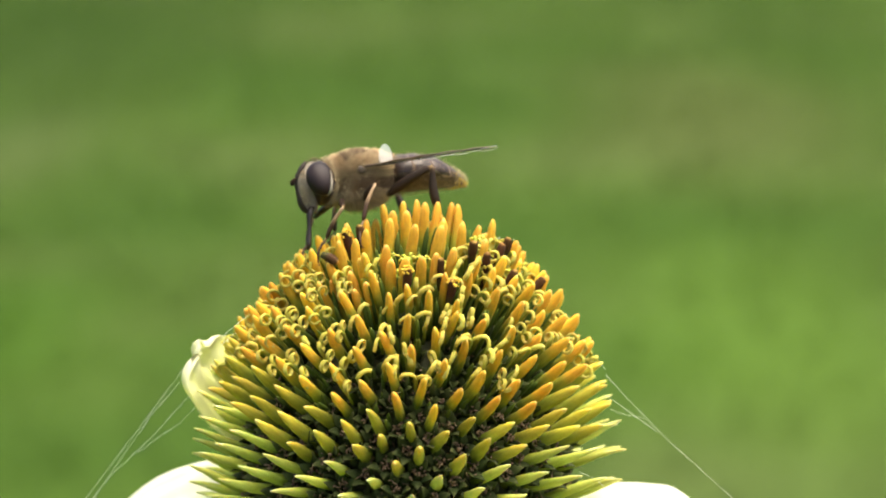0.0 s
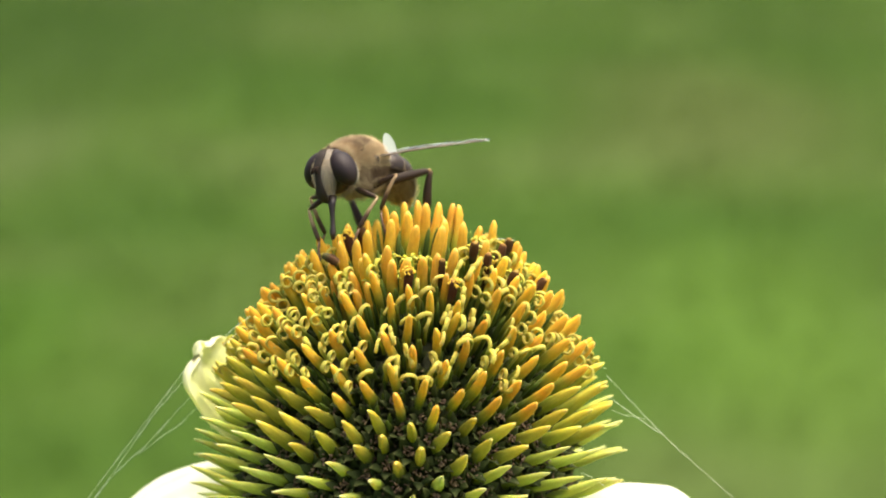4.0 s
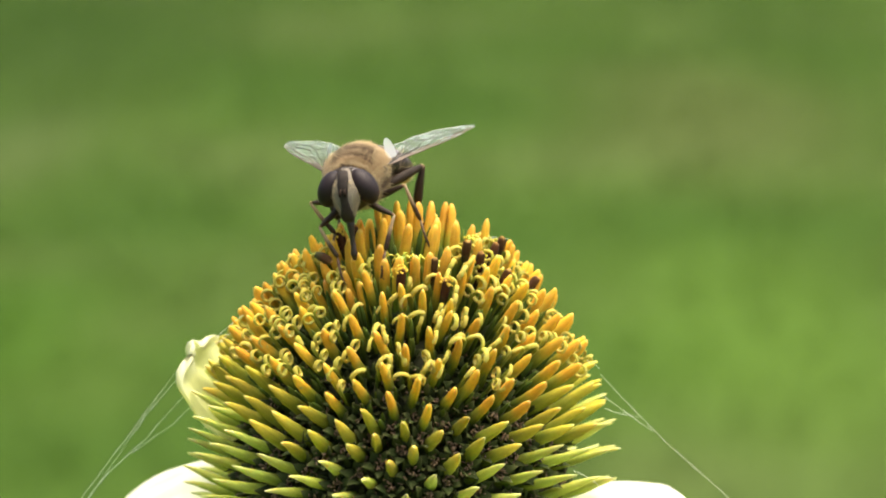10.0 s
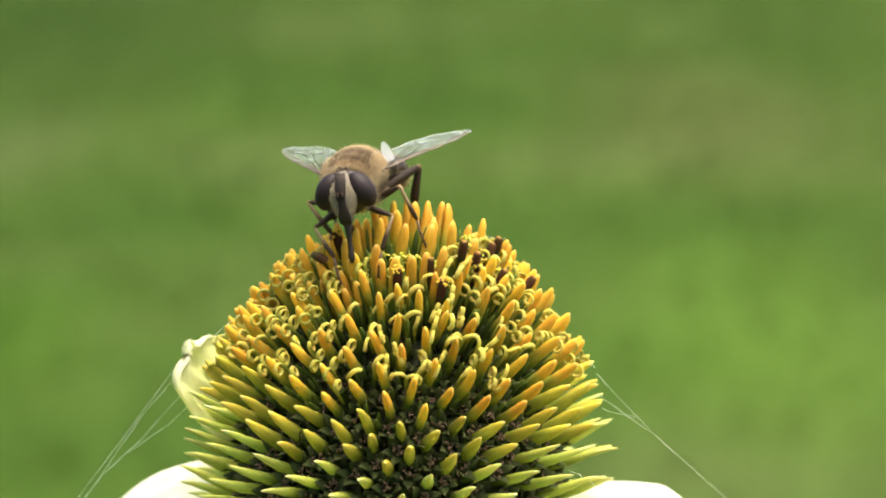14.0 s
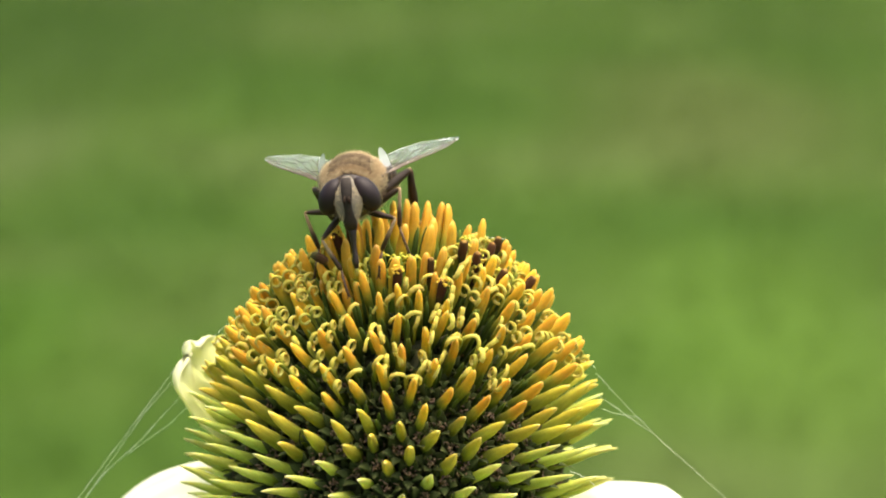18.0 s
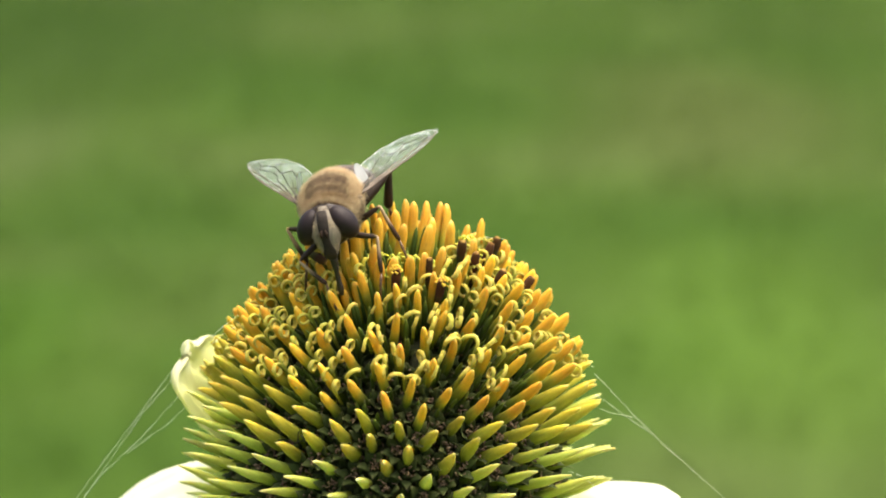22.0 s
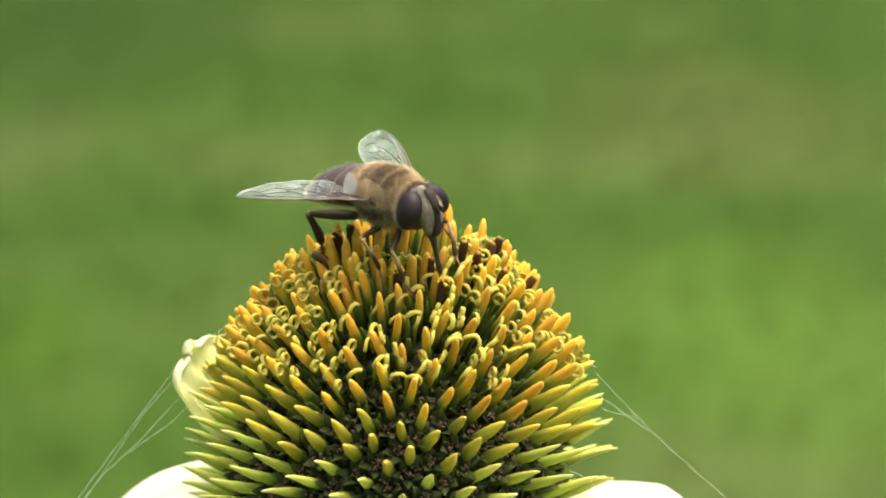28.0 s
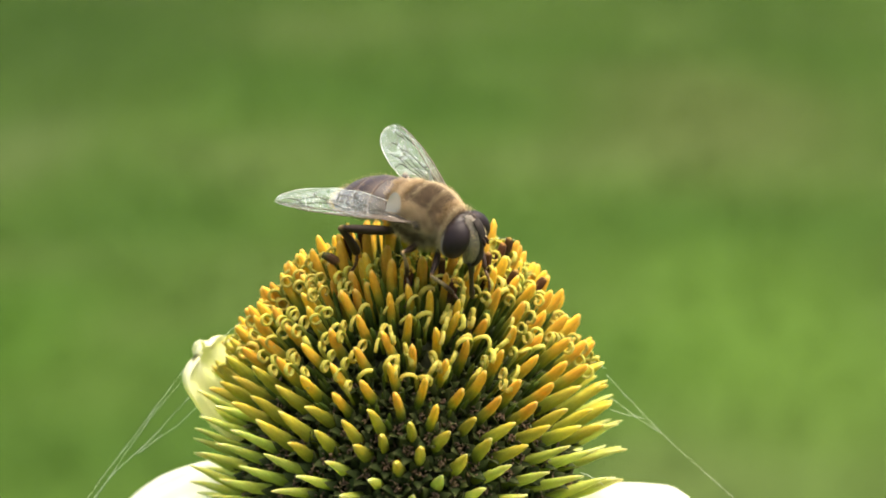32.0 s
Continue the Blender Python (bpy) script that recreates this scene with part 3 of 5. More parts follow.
    for n in range(-40, 372):
        phi, s = spot(n)
        if abs(phi) > radians(120):
            continue
        if s < 330 and rng.random() < 0.95 - 0.9 * max(s - 230, 0) / 100:
            continue
        outer = s > 415
        for step in (0, 1):
            round_ = max(float(np.interp(s, ARC, TIP_R)), 60)
            p, way, o = on_cone(phi + (0.0 if step else 16 / round_), s + (27 if step else -4), (rng.uniform(2.6, 3.2) + (0.8 if outer and not step else 0.0) + 0.9 * min(max((400 - s) / 100, 0), 1) + 0.25 + 0.7 * min(max(abs(phi) - 0.4, 0), 1)) * MM)
            m = stand(p, (way + Vector((rng.gauss(0, 0.1), rng.gauss(0, 0.1), rng.gauss(0, 0.1)))).normalized(), o, rng.uniform(0, 6.28))
            big = 1.2 if outer else 0.95
            bm, lay = lobes
            for k in range(5):
                a = 2 * math.pi * k / 5 + rng.uniform(-0.15, 0.15)
                out = Vector((math.cos(a), math.sin(a), 0))
                spread, high = rng.uniform(0.4, 0.75), rng.uniform(0.75, 1.15)
                pts = [m @ ((out * (0.36 + spread * u * u) + Vector((0, 0, -0.7 + high * u))) * big * MM) for u in (0, 0.3, 0.55, 0.8, 1)]
                tube(bm, lay, pts, [r * big * MM for r in (0.34, 0.42, 0.36, 0.19, 0.02)], 6, 0.16, hint=m.to_3x3() @ out)
            bm, lay = dead
            for k in range(0 if s < 250 else 2 if s < 380 else 5 if not outer else 13 if step else 4):
                q = Vector((rng.gauss(0, 0.26), rng.gauss(0, 0.26), rng.uniform(-0.5, 0.05)))
                w = Vector((rng.uniform(-1, 1), rng.uniform(-1, 1), rng.uniform(-0.6, 0.8)))
                e = Vector((rng.uniform(-1, 1), rng.uniform(-1, 1), rng.uniform(-1, 1))) * 0.12
                pts = [m @ ((q + w * t + e * math.sin(t * 9)) * MM) for t in (0, 0.12, 0.24, 0.36)]
                tube(bm, lay, pts, [r * rng.uniform(0.8, 1.5) * MM for r in (0.05, 0.09, 0.07, 0.03)], 5, 0.7, hint=(0.3, 0.2, 1))
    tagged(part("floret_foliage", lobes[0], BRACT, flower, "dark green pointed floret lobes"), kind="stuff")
    tagged(part("withered_debris", dead[0], WITHERED, flower, "shrivelled brown florets"), kind="stuff")

    # closed green buds packed deep between the spines
    bm, lay = start()
    for phi, s, chosen in places:
        if abs(phi) > radians(115) or s > 440:
            continue
        round_ = max(float(np.interp(s, ARC, TIP_R)), 60)
        for k in range(4 if s > 110 else 2):
            p, way, o = on_cone(phi + rng.uniform(-22, 22) / round_, s + rng.uniform(-24, 24), (rng.uniform(1.1, 2.1) if s < 320 else rng.uniform(2.1, 3.0)) * MM)
            way = (way + Vector((rng.gauss(0, 0.06), rng.gauss(0, 0.06), rng.gauss(0, 0.06)))).normalized()
            r = rng.uniform(0.15, 0.24)
            tube(bm, lay, [p - way * d * MM for d in (3.4, 1.7, 1.0, 0.55, 0.2, 0)], [r * w * MM for w in (0.9, 1.0, 1.0, 0.78, 0.42, 0.05)], 6, hint=o)
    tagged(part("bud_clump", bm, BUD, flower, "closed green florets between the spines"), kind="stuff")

    # brown anther tubes near the top, ridged and notched at the mouth
    def anther_bmesh(long_):
        bm, lay = start()
        bow = rng.uniform(-0.25, 0.25)
        rings = tube(bm, lay, [(bow * u * u * MM, 0, (u - 1) * long_ * MM) for u in (0, 0.25, 0.5, 0.72, 0.88, 0.96, 1)], [r * MM for r in (0.24, 0.30, 0.33, 0.33, 0.30, 0.25, 0.14)], 10)
        for ring in rings[1:]:
            c = sum((v.co for v in ring), Vector()) / len(ring)
            for k, v in enumerate(ring):
                v.co = c + (v.co - c) * (0.80 if k % 2 else 1.12) * rng.uniform(0.93, 1.07)
                v.co.z += rng.uniform(-0.06, 0.06) * MM
        return bm
    for phi, s, size, dusty in ANTHERS:
        p, way, o = on_cone(phi, s, 0.1 * MM)
        m = stand(p, (way + Vector((rng.gauss(0, 0.08), rng.gauss(0, 0.08), 0))).normalized(), o)
        anther = part("anther", anther_bmesh(2.6 * size), ANTHER, flower, "dark brown anther tube", m)
        if dusty:
            bm, lay = start()
            for k in range(34):
                a, r = rng.uniform(0, 6.28), 0.5 * math.sqrt(rng.random())
                q = Vector((r * math.cos(a), r * math.sin(a), 0.22 - 0.9 * r + rng.uniform(-0.12, 0.12)))
                g = rng.uniform(0.045, 0.095)
                tube(bm, lay, [(q + Vector((0, 0, d * g))) * MM for d in (-1, -0.5, 0.5, 1)], [0.4 * g * MM, g * MM, g * MM, 0.4 * g * MM], 6)
            tagged(part("pollen", bm, POLLEN, anther, "yellow pollen grains"), kind="stuff")
    p, way, o = on_cone(-0.85, 200, -0.05 * MM)
    fallen = (Vector((0.9, -0.15, -0.45)) + way * 0.1).normalized()
    part("anther", anther_bmesh(1.35), ANTHER, flower, "shrivelled brown anther lying on the spines", aim(p + fallen * 0.65 * MM, fallen, way))

    # open yellow florets among the upper spines
    blooms = []
    for kind in range(4):
        bm, lay = start()
        wide = rng.uniform(0.24, 0.32)
        tube(bm, lay, [(0, 0, z * MM) for z in (-3.2, -1.8, -0.8, -0.2, 0)], [r * MM for r in (0.2, 0.24, wide, wide * 1.1, wide)], 8, v0=0.0, v1=0.55)
        for k in range(5):
            a = 2 * math.pi * k / 5 + rng.uniform(-0.3, 0.3)
            out = Vector((math.cos(a), math.sin(a), 0))
            reach, fall = rng.uniform(0.45, 0.7), rng.uniform(0.1, 0.6)
            pts = [(out * (wide * 0.8 + reach * u) + Vector((0, 0, -0.05 + 0.35 * math.sin(u * 2.2) - fall * u * u))) * MM for u in (0, 0.4, 0.75, 1)]
            tube(bm, lay, pts, [0.11 * MM, 0.14 * MM, 0.10 * MM, 0.02 * MM], 6, 0.4, hint=(0, 0, 1), v0=0.55, v1=1.0)
        blooms.append(finish(bm, "floret", FLORET))
    for k in range(20):
        phi = rng.uniform(-1.5, 1.9) if k % 2 else rng.uniform(0.8, 1.8)
        p, way, o = on_cone(phi, rng.uniform(115, 225), rng.uniform(1.1, 2.4) * MM)
        link("floret", rng.choice(blooms), flower, "", stand(p, (way + Vector((rng.gauss(0, 0.15), rng.gauss(0, 0.15), 0))).normalized(), o, rng.uniform(0, 6)))
    return flower


def build_silk():
    silk = new("spider_silk")
    tagged(silk, "fine white spider threads strung from the cone to below", "spider silk")
    rng = random.Random(8)
    for depth, line in ((20, ((-393, 148), (-454, 66), (-564, -82), (-682, -240))), (20, ((-391, 134), (-454, 60), (-552, -82), (-660, -240))), (20, ((-375, 109), (-454, 19), (-526, -48), (-553, -82), (-650, -235))),
                        (20, ((-364, 85), (-409, 42), (-436, 24), (-479, -8))), (-20, ((-330, 205), (-300, 232), (-270, 255))), (-20, ((-326, 196), (-300, 218), (-280, 230))),
                        (20, ((352, 137), (411, 73), (471, 12), (576, -82), (600, -112))), (20, ((354, 99), (398, 67), (446, 33))), (20, ((362, 74), (380, 66), (423, 58))), (20, ((328, 161), (352, 148))),
                        (-130, ((300, -3), (318, -10), (339, -24), (352, -38), (365, -52))), (20, ((150, 383), (175, 380), (190, 379)))):
        bm, lay = start()
        pts = [Vector((x, depth, z)) * PX for x, z in line]
        fine = []
        for a, b in zip(pts, pts[1:]):
            fine += [a.lerp(b, k / 6) + Vector((rng.gauss(0, 1), 0, rng.gauss(0, 1))) * (0 if k == 0 else 0.35) * PX for k in range(6)]
        fine.append(pts[-1])
        tube(bm, lay, fine, [0.0095 * MM * rng.uniform(0.75, 1.25) for _ in fine], 5, hint=(0, 1, 0))
        part("thread", bm, SILK, silk)
    return silk


# ---- hoverfly: x to its right, y ahead, z up, in mm about the thorax ----
def hairs(bm, lay, spots, length, thick, rng, droop=0.2, back=0.35):
    """Thin three-sided hairs on places with normals."""
    for p, n in spots:
        w = (n + Vector((rng.gauss(0, 0.3), rng.gauss(0, 0.3) - back, rng.gauss(0, 0.3)))).normalized()
        long_ = length * rng.uniform(0.55, 1.15)
        tip = p + w * long_ + Vector((0, -0.1, -droop)) * long_ * 0.5
        mid = p + w * long_ * 0.55
        x, y, z = basis(w, (0.3, 0.5, 0.8))
        ring = []
        for q, r, u in ((p, thick, 0.0), (mid, thick * 0.8, 0.55)):
            tri = []
            for k in range(3):
                a = 2.0944 * k
                v = bm.verts.new((q + x * math.cos(a) * r + y * math.sin(a) * r) * MM)
                v[lay] = u
                tri.append(v)
            ring.append(tri)
        top = bm.verts.new(tip * MM)
        top[lay] = 1.0
        for k in range(3):
            l = (k + 1) % 3
            bm.faces.new((ring[0][k], ring[0][l], ring[1][l], ring[1][k]))
            bm.faces.new((ring[1][k], ring[1][l], top))


def on_ellipsoid(centre, radii, count, rng, keep):
    out = []
    while len(out) < count:
        d = Vector((rng.gauss(0, 1), rng.gauss(0, 1), rng.gauss(0, 1))).normalized()
        if keep(d):
            p = Vector([centre[i] + radii[i] * d[i] for i in range(3)])
            n = Vector([d[i] / radii[i] for i in range(3)]).normalized()
            out.append((p, n))
    return out


def wing_outline(u):
    """Front and rear edge of a wing at a share of its length."""
    k = math.sqrt(max(1 - max((u - 0.50) / 0.50, 0) ** 2.0, 0))
    front = 0.36 + 0.46 * math.sin(min(u * 1.3, 1) * math.pi / 2)
    rear = 0.70 + 1.85 * math.sin(min(u / 0.46, 1) * math.pi / 2)
    return front * k, rear * k


WING_LONG = 10.2


def build_wing(fly, side):
    """side +1: right, -1: left. Local x runs to the tip, local y to the front edge on the right wing."""
    root = Vector((side * 2.0, 0.75, 0.58))
    tip = Vector((side * 7.38, -7.97, 0.95))
    x = (tip - root).normalized()
    up = Vector((-side * 0.10, 0.31, 1.0))
    y = up.cross(x).normalized()
    z = x.cross(y)
    m = Matrix((x, y, z)).transposed().to_4x4()
    m.translation = root * MM
    wing = new("wing")
    wing.parent = fly
    wing.matrix_basis = m
    tagged(wing, "clear wing with a brown network of veins")
    f = side

    def at(u, v):
        front, rear = wing_outline(u)
        yy = front + (-rear - front) * v
        zz = 0.06 * math.sin(v * 9 + u * 3) + 0.035 * math.sin(v * 23 + u * 6) + 0.03 * math.sin(u * 31 + v * 8) + 0.30 * u * (1 - u) - 0.12 * v * v * u
        return Vector((u * WING_LONG, f * yy, zz))
    bm, lay = start()
    grid = [[bm.verts.new(at(0.02 + 0.98 * i / 60, j / 24) * MM) for j in range(25)] for i in range(61)]
    for i, row in enumerate(grid):
        for v in row:
            v[lay] = i / 60
    for i in range(60):
        for j in range(24):
            bm.faces.new((grid[i][j], grid[i + 1][j], grid[i + 1][j + 1], grid[i][j + 1]))
    part("membrane", bm, WING, wing, "clear greenish-white wing membrane")
    # veins: (u, v) lines in the wing
    veins = [[(0.02, 0.02), (0.3, 0.015), (0.6, 0.015), (0.85, 0.02), (0.97, 0.1)],
             [(0.02, 0.10), (0.2, 0.10), (0.4, 0.09), (0.62, 0.05)],
             [(0.04, 0.16), (0.25, 0.17), (0.45, 0.17), (0.7, 0.14), (0.88, 0.08)],
             [(0.18, 0.19), (0.35, 0.26), (0.5, 0.30), (0.6, 0.42), (0.7, 0.40), (0.8, 0.28), (0.93, 0.30)],
             [(0.05, 0.22), (0.2, 0.32), (0.4, 0.40), (0.58, 0.52), (0.72, 0.58), (0.80, 0.50), (0.86, 0.36)],
             [(0.08, 0.30), (0.25, 0.52), (0.42, 0.66), (0.55, 0.74), (0.62, 0.86)],
             [(0.10, 0.38), (0.2, 0.62), (0.28, 0.82), (0.34, 0.97)],
             [(0.40, 0.17), (0.41, 0.28), (0.42, 0.40)], [(0.58, 0.52), (0.56, 0.64), (0.55, 0.74)], [(0.72, 0.58), (0.74, 0.72), (0.70, 0.86)],
             [(0.25, 0.52), (0.30, 0.44), (0.33, 0.36)], [(0.80, 0.28), (0.84, 0.42), (0.92, 0.5)], [(0.62, 0.42), (0.64, 0.48), (0.66, 0.56)], [(0.42, 0.66), (0.46, 0.80), (0.44, 0.95)], [(0.70, 0.14), (0.78, 0.2), (0.9, 0.2), (0.97, 0.3)], [(0.12, 0.28), (0.26, 0.40), (0.40, 0.52), (0.50, 0.60), (0.55, 0.74)], [(0.02, 0.05), (0.15, 0.05), (0.3, 0.05)]]
    for k, line in enumerate(veins):
        bm, lay = start()
        dense = []
        for (u0, v0), (u1, v1) in zip(line, line[1:]):
            for t in (0, 0.25, 0.5, 0.75):
                dense.append(at(u0 + (u1 - u0) * t, v0 + (v1 - v0) * t) * MM)
        dense.append(at(*line[-1]) * MM)
        r = (0.048 if k < 3 else 0.038) * MM
        tube(bm, lay, dense, [r * (1.3 - 0.7 * i / len(dense)) for i in range(len(dense))], 5, hint=(0, 0, 1))
        part("vein", bm, VEIN_AMBER if k < 3 else VEIN, wing)
    # thickened pale hind margin
    bm, lay = start()
    tube(bm, lay, [at(0.06 + 0.94 * i / 40, 1.0) * MM for i in range(41)], [0.017 * MM] * 41, 5, hint=(0, 0, 1))
    part("margin", bm, MARGIN, wing, "pale hind edge of the wing")
    # pale lobe at the root
    bm, lay = start()
    rows = []
    for i in range(9):
        a = math.pi * i / 8
        rows.append([bm.verts.new(Vector((1.15 + 0.55 * (1 - math.cos(a)), -f * (0.55 + 0.5 * r * math.sin(a)), 0.10 + 1.45 * r * math.sin(a) ** 0.8)) * MM) for r in (0, 0.35, 0.7, 1)])
    for r0, r1 in zip(rows, rows[1:]):
        for j in range(3):
            bm.faces.new((r0[j], r1[j], r1[j + 1], r0[j + 1]))
    part("alula", bm, ALULA, wing, "milky white lobe at the wing root")
    return wing


# hip, femur, tibia, tarsus, ankle at rest, knee at rest, way of the foot
LEGS = {"fore": ((0.85, 2.2, -1.6), 2.5, 2.6, 2.0, (1.8, 4.3, -4.5), (2.8, 3.2, -2.6), (-0.2, 0.4, -0.9)),
        "mid": ((1.1, 0.6, -1.8), 2.7, 2.9, 2.2, (2.9, 1.2, -4.5), (3.7, 1.0, -1.7), (0.25, 0.25, -0.9)),
        "hind": ((1.25, -1.3, -1.5), 4.1, 2.9, 1.8, (2.95, -4.2, -3.2), (3.9, -4.5, -0.5), (0.12, -0.18, -0.95))}


def build_legs(fly):
    legs = []
    for name, (hip, a, b, c, rest, knee, foot) in LEGS.items():
        thick = 1.12 if name == "hind" else 0.72
        bm, lay = start()
        us = [0, 0.1, 0.25, 0.5, 0.75, 0.92, 1]
        tube(bm, lay, [(0, 0.05 * math.sin(u * 3.1) * a * MM, u * a * MM) for u in us], [r * thick * MM for r in (0.16, 0.26, 0.33, 0.34, 0.28, 0.19, 0.14)], 10, hint=(0, 1, 0))
        rng = random.Random(len(name))
        spots = [(Vector((0.18 * thick * math.cos(t), 0.05 * math.sin(u * 3.1) * a + 0.18 * thick * math.sin(t), u * a)), Vector((math.cos(t), math.sin(t), 0.3))) for u, t in [(rng.uniform(0.12, 0.92), rng.uniform(0, 6.28)) for _ in range(90)]]
        hairs(bm, lay, spots, 0.22, 0.010, rng, 0.0, 0.0)
        femur = finish(bm, name + "_femur", LEG_MAT)
        bm, lay = start()
        tube(bm, lay, [(0, 0.06 * math.sin(u * 3.1) * b * MM, u * b * MM) for u in us], [r * thick * (1.3 if name == "hind" else 1.0) * MM for r in (0.13, 0.16, 0.18, 0.22, 0.25, 0.24, 0.16)], 9, hint=(0, 1, 0))
        spots = [(Vector((0.14 * thick * math.cos(t), 0.06 * math.sin(u * 3.1) * b + 0.14 * thick * math.sin(t), u * b)), Vector((math.cos(t), math.sin(t), 0.5))) for u, t in [(rng.uniform(0.1, 0.95), rng.uniform(0, 6.28)) for _ in range(80)]]
        hairs(bm, lay, spots, 0.20, 0.009, rng, 0.0, 0.0)
        tibia = finish(bm, name + "_tibia", HIND_TIBIA_MAT if name == "hind" else TIBIA_MAT)
        bm, lay = start()
        pts, radii = [], []
        for k in range(5):
            lo, hi = (0, 0.34, 0.52, 0.68, 0.82)[k], (0.34, 0.52, 0.68, 0.82, 1.0)[k]
            for u, r in ((lo + 0.01, 0.085), (hi - 0.02, 0.125), (hi, 0.08)):
                pts.append((0, 0.12 * math.sin(u * 3.1) * c * MM, u * c * MM))
                radii.append(r * (1.1 if name == "hind" else 0.95) * MM)
        tube(bm, lay, pts, radii, 8, hint=(0, 1, 0))
        for s in (-1, 1):
            tube(bm, lay, [(0, 0, c * 0.985 * MM), (s * 0.12 * MM, -0.04 * MM, (c + 0.10) * MM), (s * 0.2 * MM, -0.16 * MM, (c + 0.14) * MM)], [0.05 * MM, 0.04 * MM, 0.012 * MM], 5, hint=(0, 1, 0))
        tarsus = finish(bm, name + "_tarsus", TARSUS_MAT)
        for side in (1, -1):
            obs = [link(name + "_" + k, me, fly, lab) for k, me, lab in (("femur", femur, "dark brown upper leg"), ("tibia", tibia, "dark hind shin" if name == "hind" else "shin pale above and dark below"), ("tarsus", tarsus, "jointed dark foot with claws"))]
            legs.append((Vector((side * hip[0], hip[1], hip[2])), a, b, c, Vector((side * rest[0], rest[1], rest[2])), Vector((side * knee[0], knee[1], knee[2])), Vector((side * foot[0], foot[1], foot[2])).normalized(), obs))
    return legs


def build_fly():
    fly = new("hoverfly")
    tagged(fly, "brown furry drone fly with large dark eyes on the flower cone", "hoverfly")
    rng = random.Random(11)

    bm, lay = start()
    ellipsoid(bm, lay, (0, 0.4 * MM, 0.05 * MM), (2.1 * MM, 2.6 * MM, 2.05 * MM), 32, 20)
    thorax = part("thorax", bm, THORAX_MAT, fly, "brown banded thorax")
    bm, lay = start()
    ellipsoid(bm, lay, (0, -2.05 * MM, 0.75 * MM), (1.25 * MM, 0.75 * MM, 0.75 * MM), 20, 12)
    part("scutellum", bm, THORAX_MAT, thorax, "yellow-brown rear plate of the thorax")
    bm, lay = start()
    hull = ((0, 0.4, 0.05), (2.1, 2.6, 2.05))

    def disc(d):
        return d.z > 0.3 and abs(d.x) < 0.72 and -0.42 < d.y < 0.62
    hairs(bm, lay, on_ellipsoid(*hull, 13000, rng, lambda d: d.z > 0.18 - 0.25 * max(d.y, 0) and not disc(d)), 0.66, 0.0075, rng)
    hairs(bm, lay, on_ellipsoid(*hull, 400, rng, disc), 0.44, 0.0075, rng)
    hairs(bm, lay, on_ellipsoid((0, -2.05, 0.75), (1.25, 0.75, 0.75), 900, rng, lambda d: d.z > -0.3), 0.55, 0.012, rng)
    tagged(part("thorax_fur", bm, FUR_TAN, thorax, "short tan fur"), kind="stuff")
    bm, lay = start()
    hairs(bm, lay, on_ellipsoid(*hull, 6500, rng, disc), 0.36, 0.0075, rng)
    hairs(bm, lay, on_ellipsoid(*hull, 8000, rng, lambda d: d.z < 0.3 and d.y < 0.75), 0.48, 0.0075, rng)
    tagged(part("brown_fur", bm, FUR_BROWN, thorax, "brown fur over the back and flanks of the thorax"), kind="stuff")
    bm, lay = start()
    hairs(bm, lay, on_ellipsoid(*hull, 1300, rng, lambda d: d.z > 0.45 and (abs(d.y - 0.35) < 0.07 or abs(d.y + 0.2) < 0.07 or d.y < -0.6 or d.y > 0.75)), 0.46, 0.009, rng)
    hairs(bm, lay, on_ellipsoid(*hull, 2400, rng, lambda d: d.z < -0.45), 0.75, 0.009, rng)
    hairs(bm, lay, on_ellipsoid(*hull, 2600, rng, lambda d: abs(d.x) > 0.66 and d.z > -0.1), 0.62, 0.008, rng)
    hairs(bm, lay, on_ellipsoid(*hull, 2000, rng, lambda d: d.z < 0.3 and d.y > 0.45), 0.62, 0.009, rng, 0.2, 0.0)
    tagged(part("pale_fur", bm, FUR_PALE, thorax, "pale straw fur in bands"), kind="stuff")

    # abdomen: overlapping plates
    prof_y = [-1.7, -2.3, -3.2, -4.2, -5.2, -6.2, -7.1, -7.8, -8.3]
    prof_w = [1.2, 1.9, 2.25, 2.3, 2.15, 1.8, 1.25, 0.7, 0.2]
    prof_u = [0.8, 1.25, 1.4, 1.4, 1.3, 1.1, 0.8, 0.5, 0.15]
    prof_d = [1.2, 1.5, 1.55, 1.5, 1.35, 1.1, 0.8, 0.45, 0.15]
    prof_z = [0.1, 0.15, 0.15, 0.05, -0.1, -0.35, -0.7, -1.0, -1.25]

    def sec(y, grow):
        i = -y
        k = [float(np.interp(i, [-v for v in prof_y], p)) for p in (prof_z, prof_w, prof_u, prof_d)]
        return (y * MM, k[0] * MM, k[1] * grow * MM, k[2] * grow * MM, k[3] * grow * MM)
    bm, lay = start()
    loft(bm, lay, [sec(y, 0.95) for y in np.linspace(-1.7, -8.3, 26)], 28)
    abdomen = part("abdomen", bm, BELLY, fly, "brown abdomen with a paler belly")
    for y0, y1 in ((-1.9, -3.35), (-3.25, -4.95), (-4.85, -6.5), (-6.4, -8.0)):
        bm, lay = start()
        rows = []
        for i in range(9):
            u = i / 8
            y, cz, w, hu, hd = sec(y0 + (y1 - y0) * u, 1.0 + 0.03 * math.sin(u * math.pi) + 0.015 * u)
            row = []
            for k in range(25):
                t = -0.42 + (math.pi + 0.84) * k / 24
                s, c = math.sin(t), math.cos(t)
                v = bm.verts.new((w * c, y, cz + (hu if s > 0 else hd) * s))
                v[lay] = u
                row.append(v)
            rows.append(row)
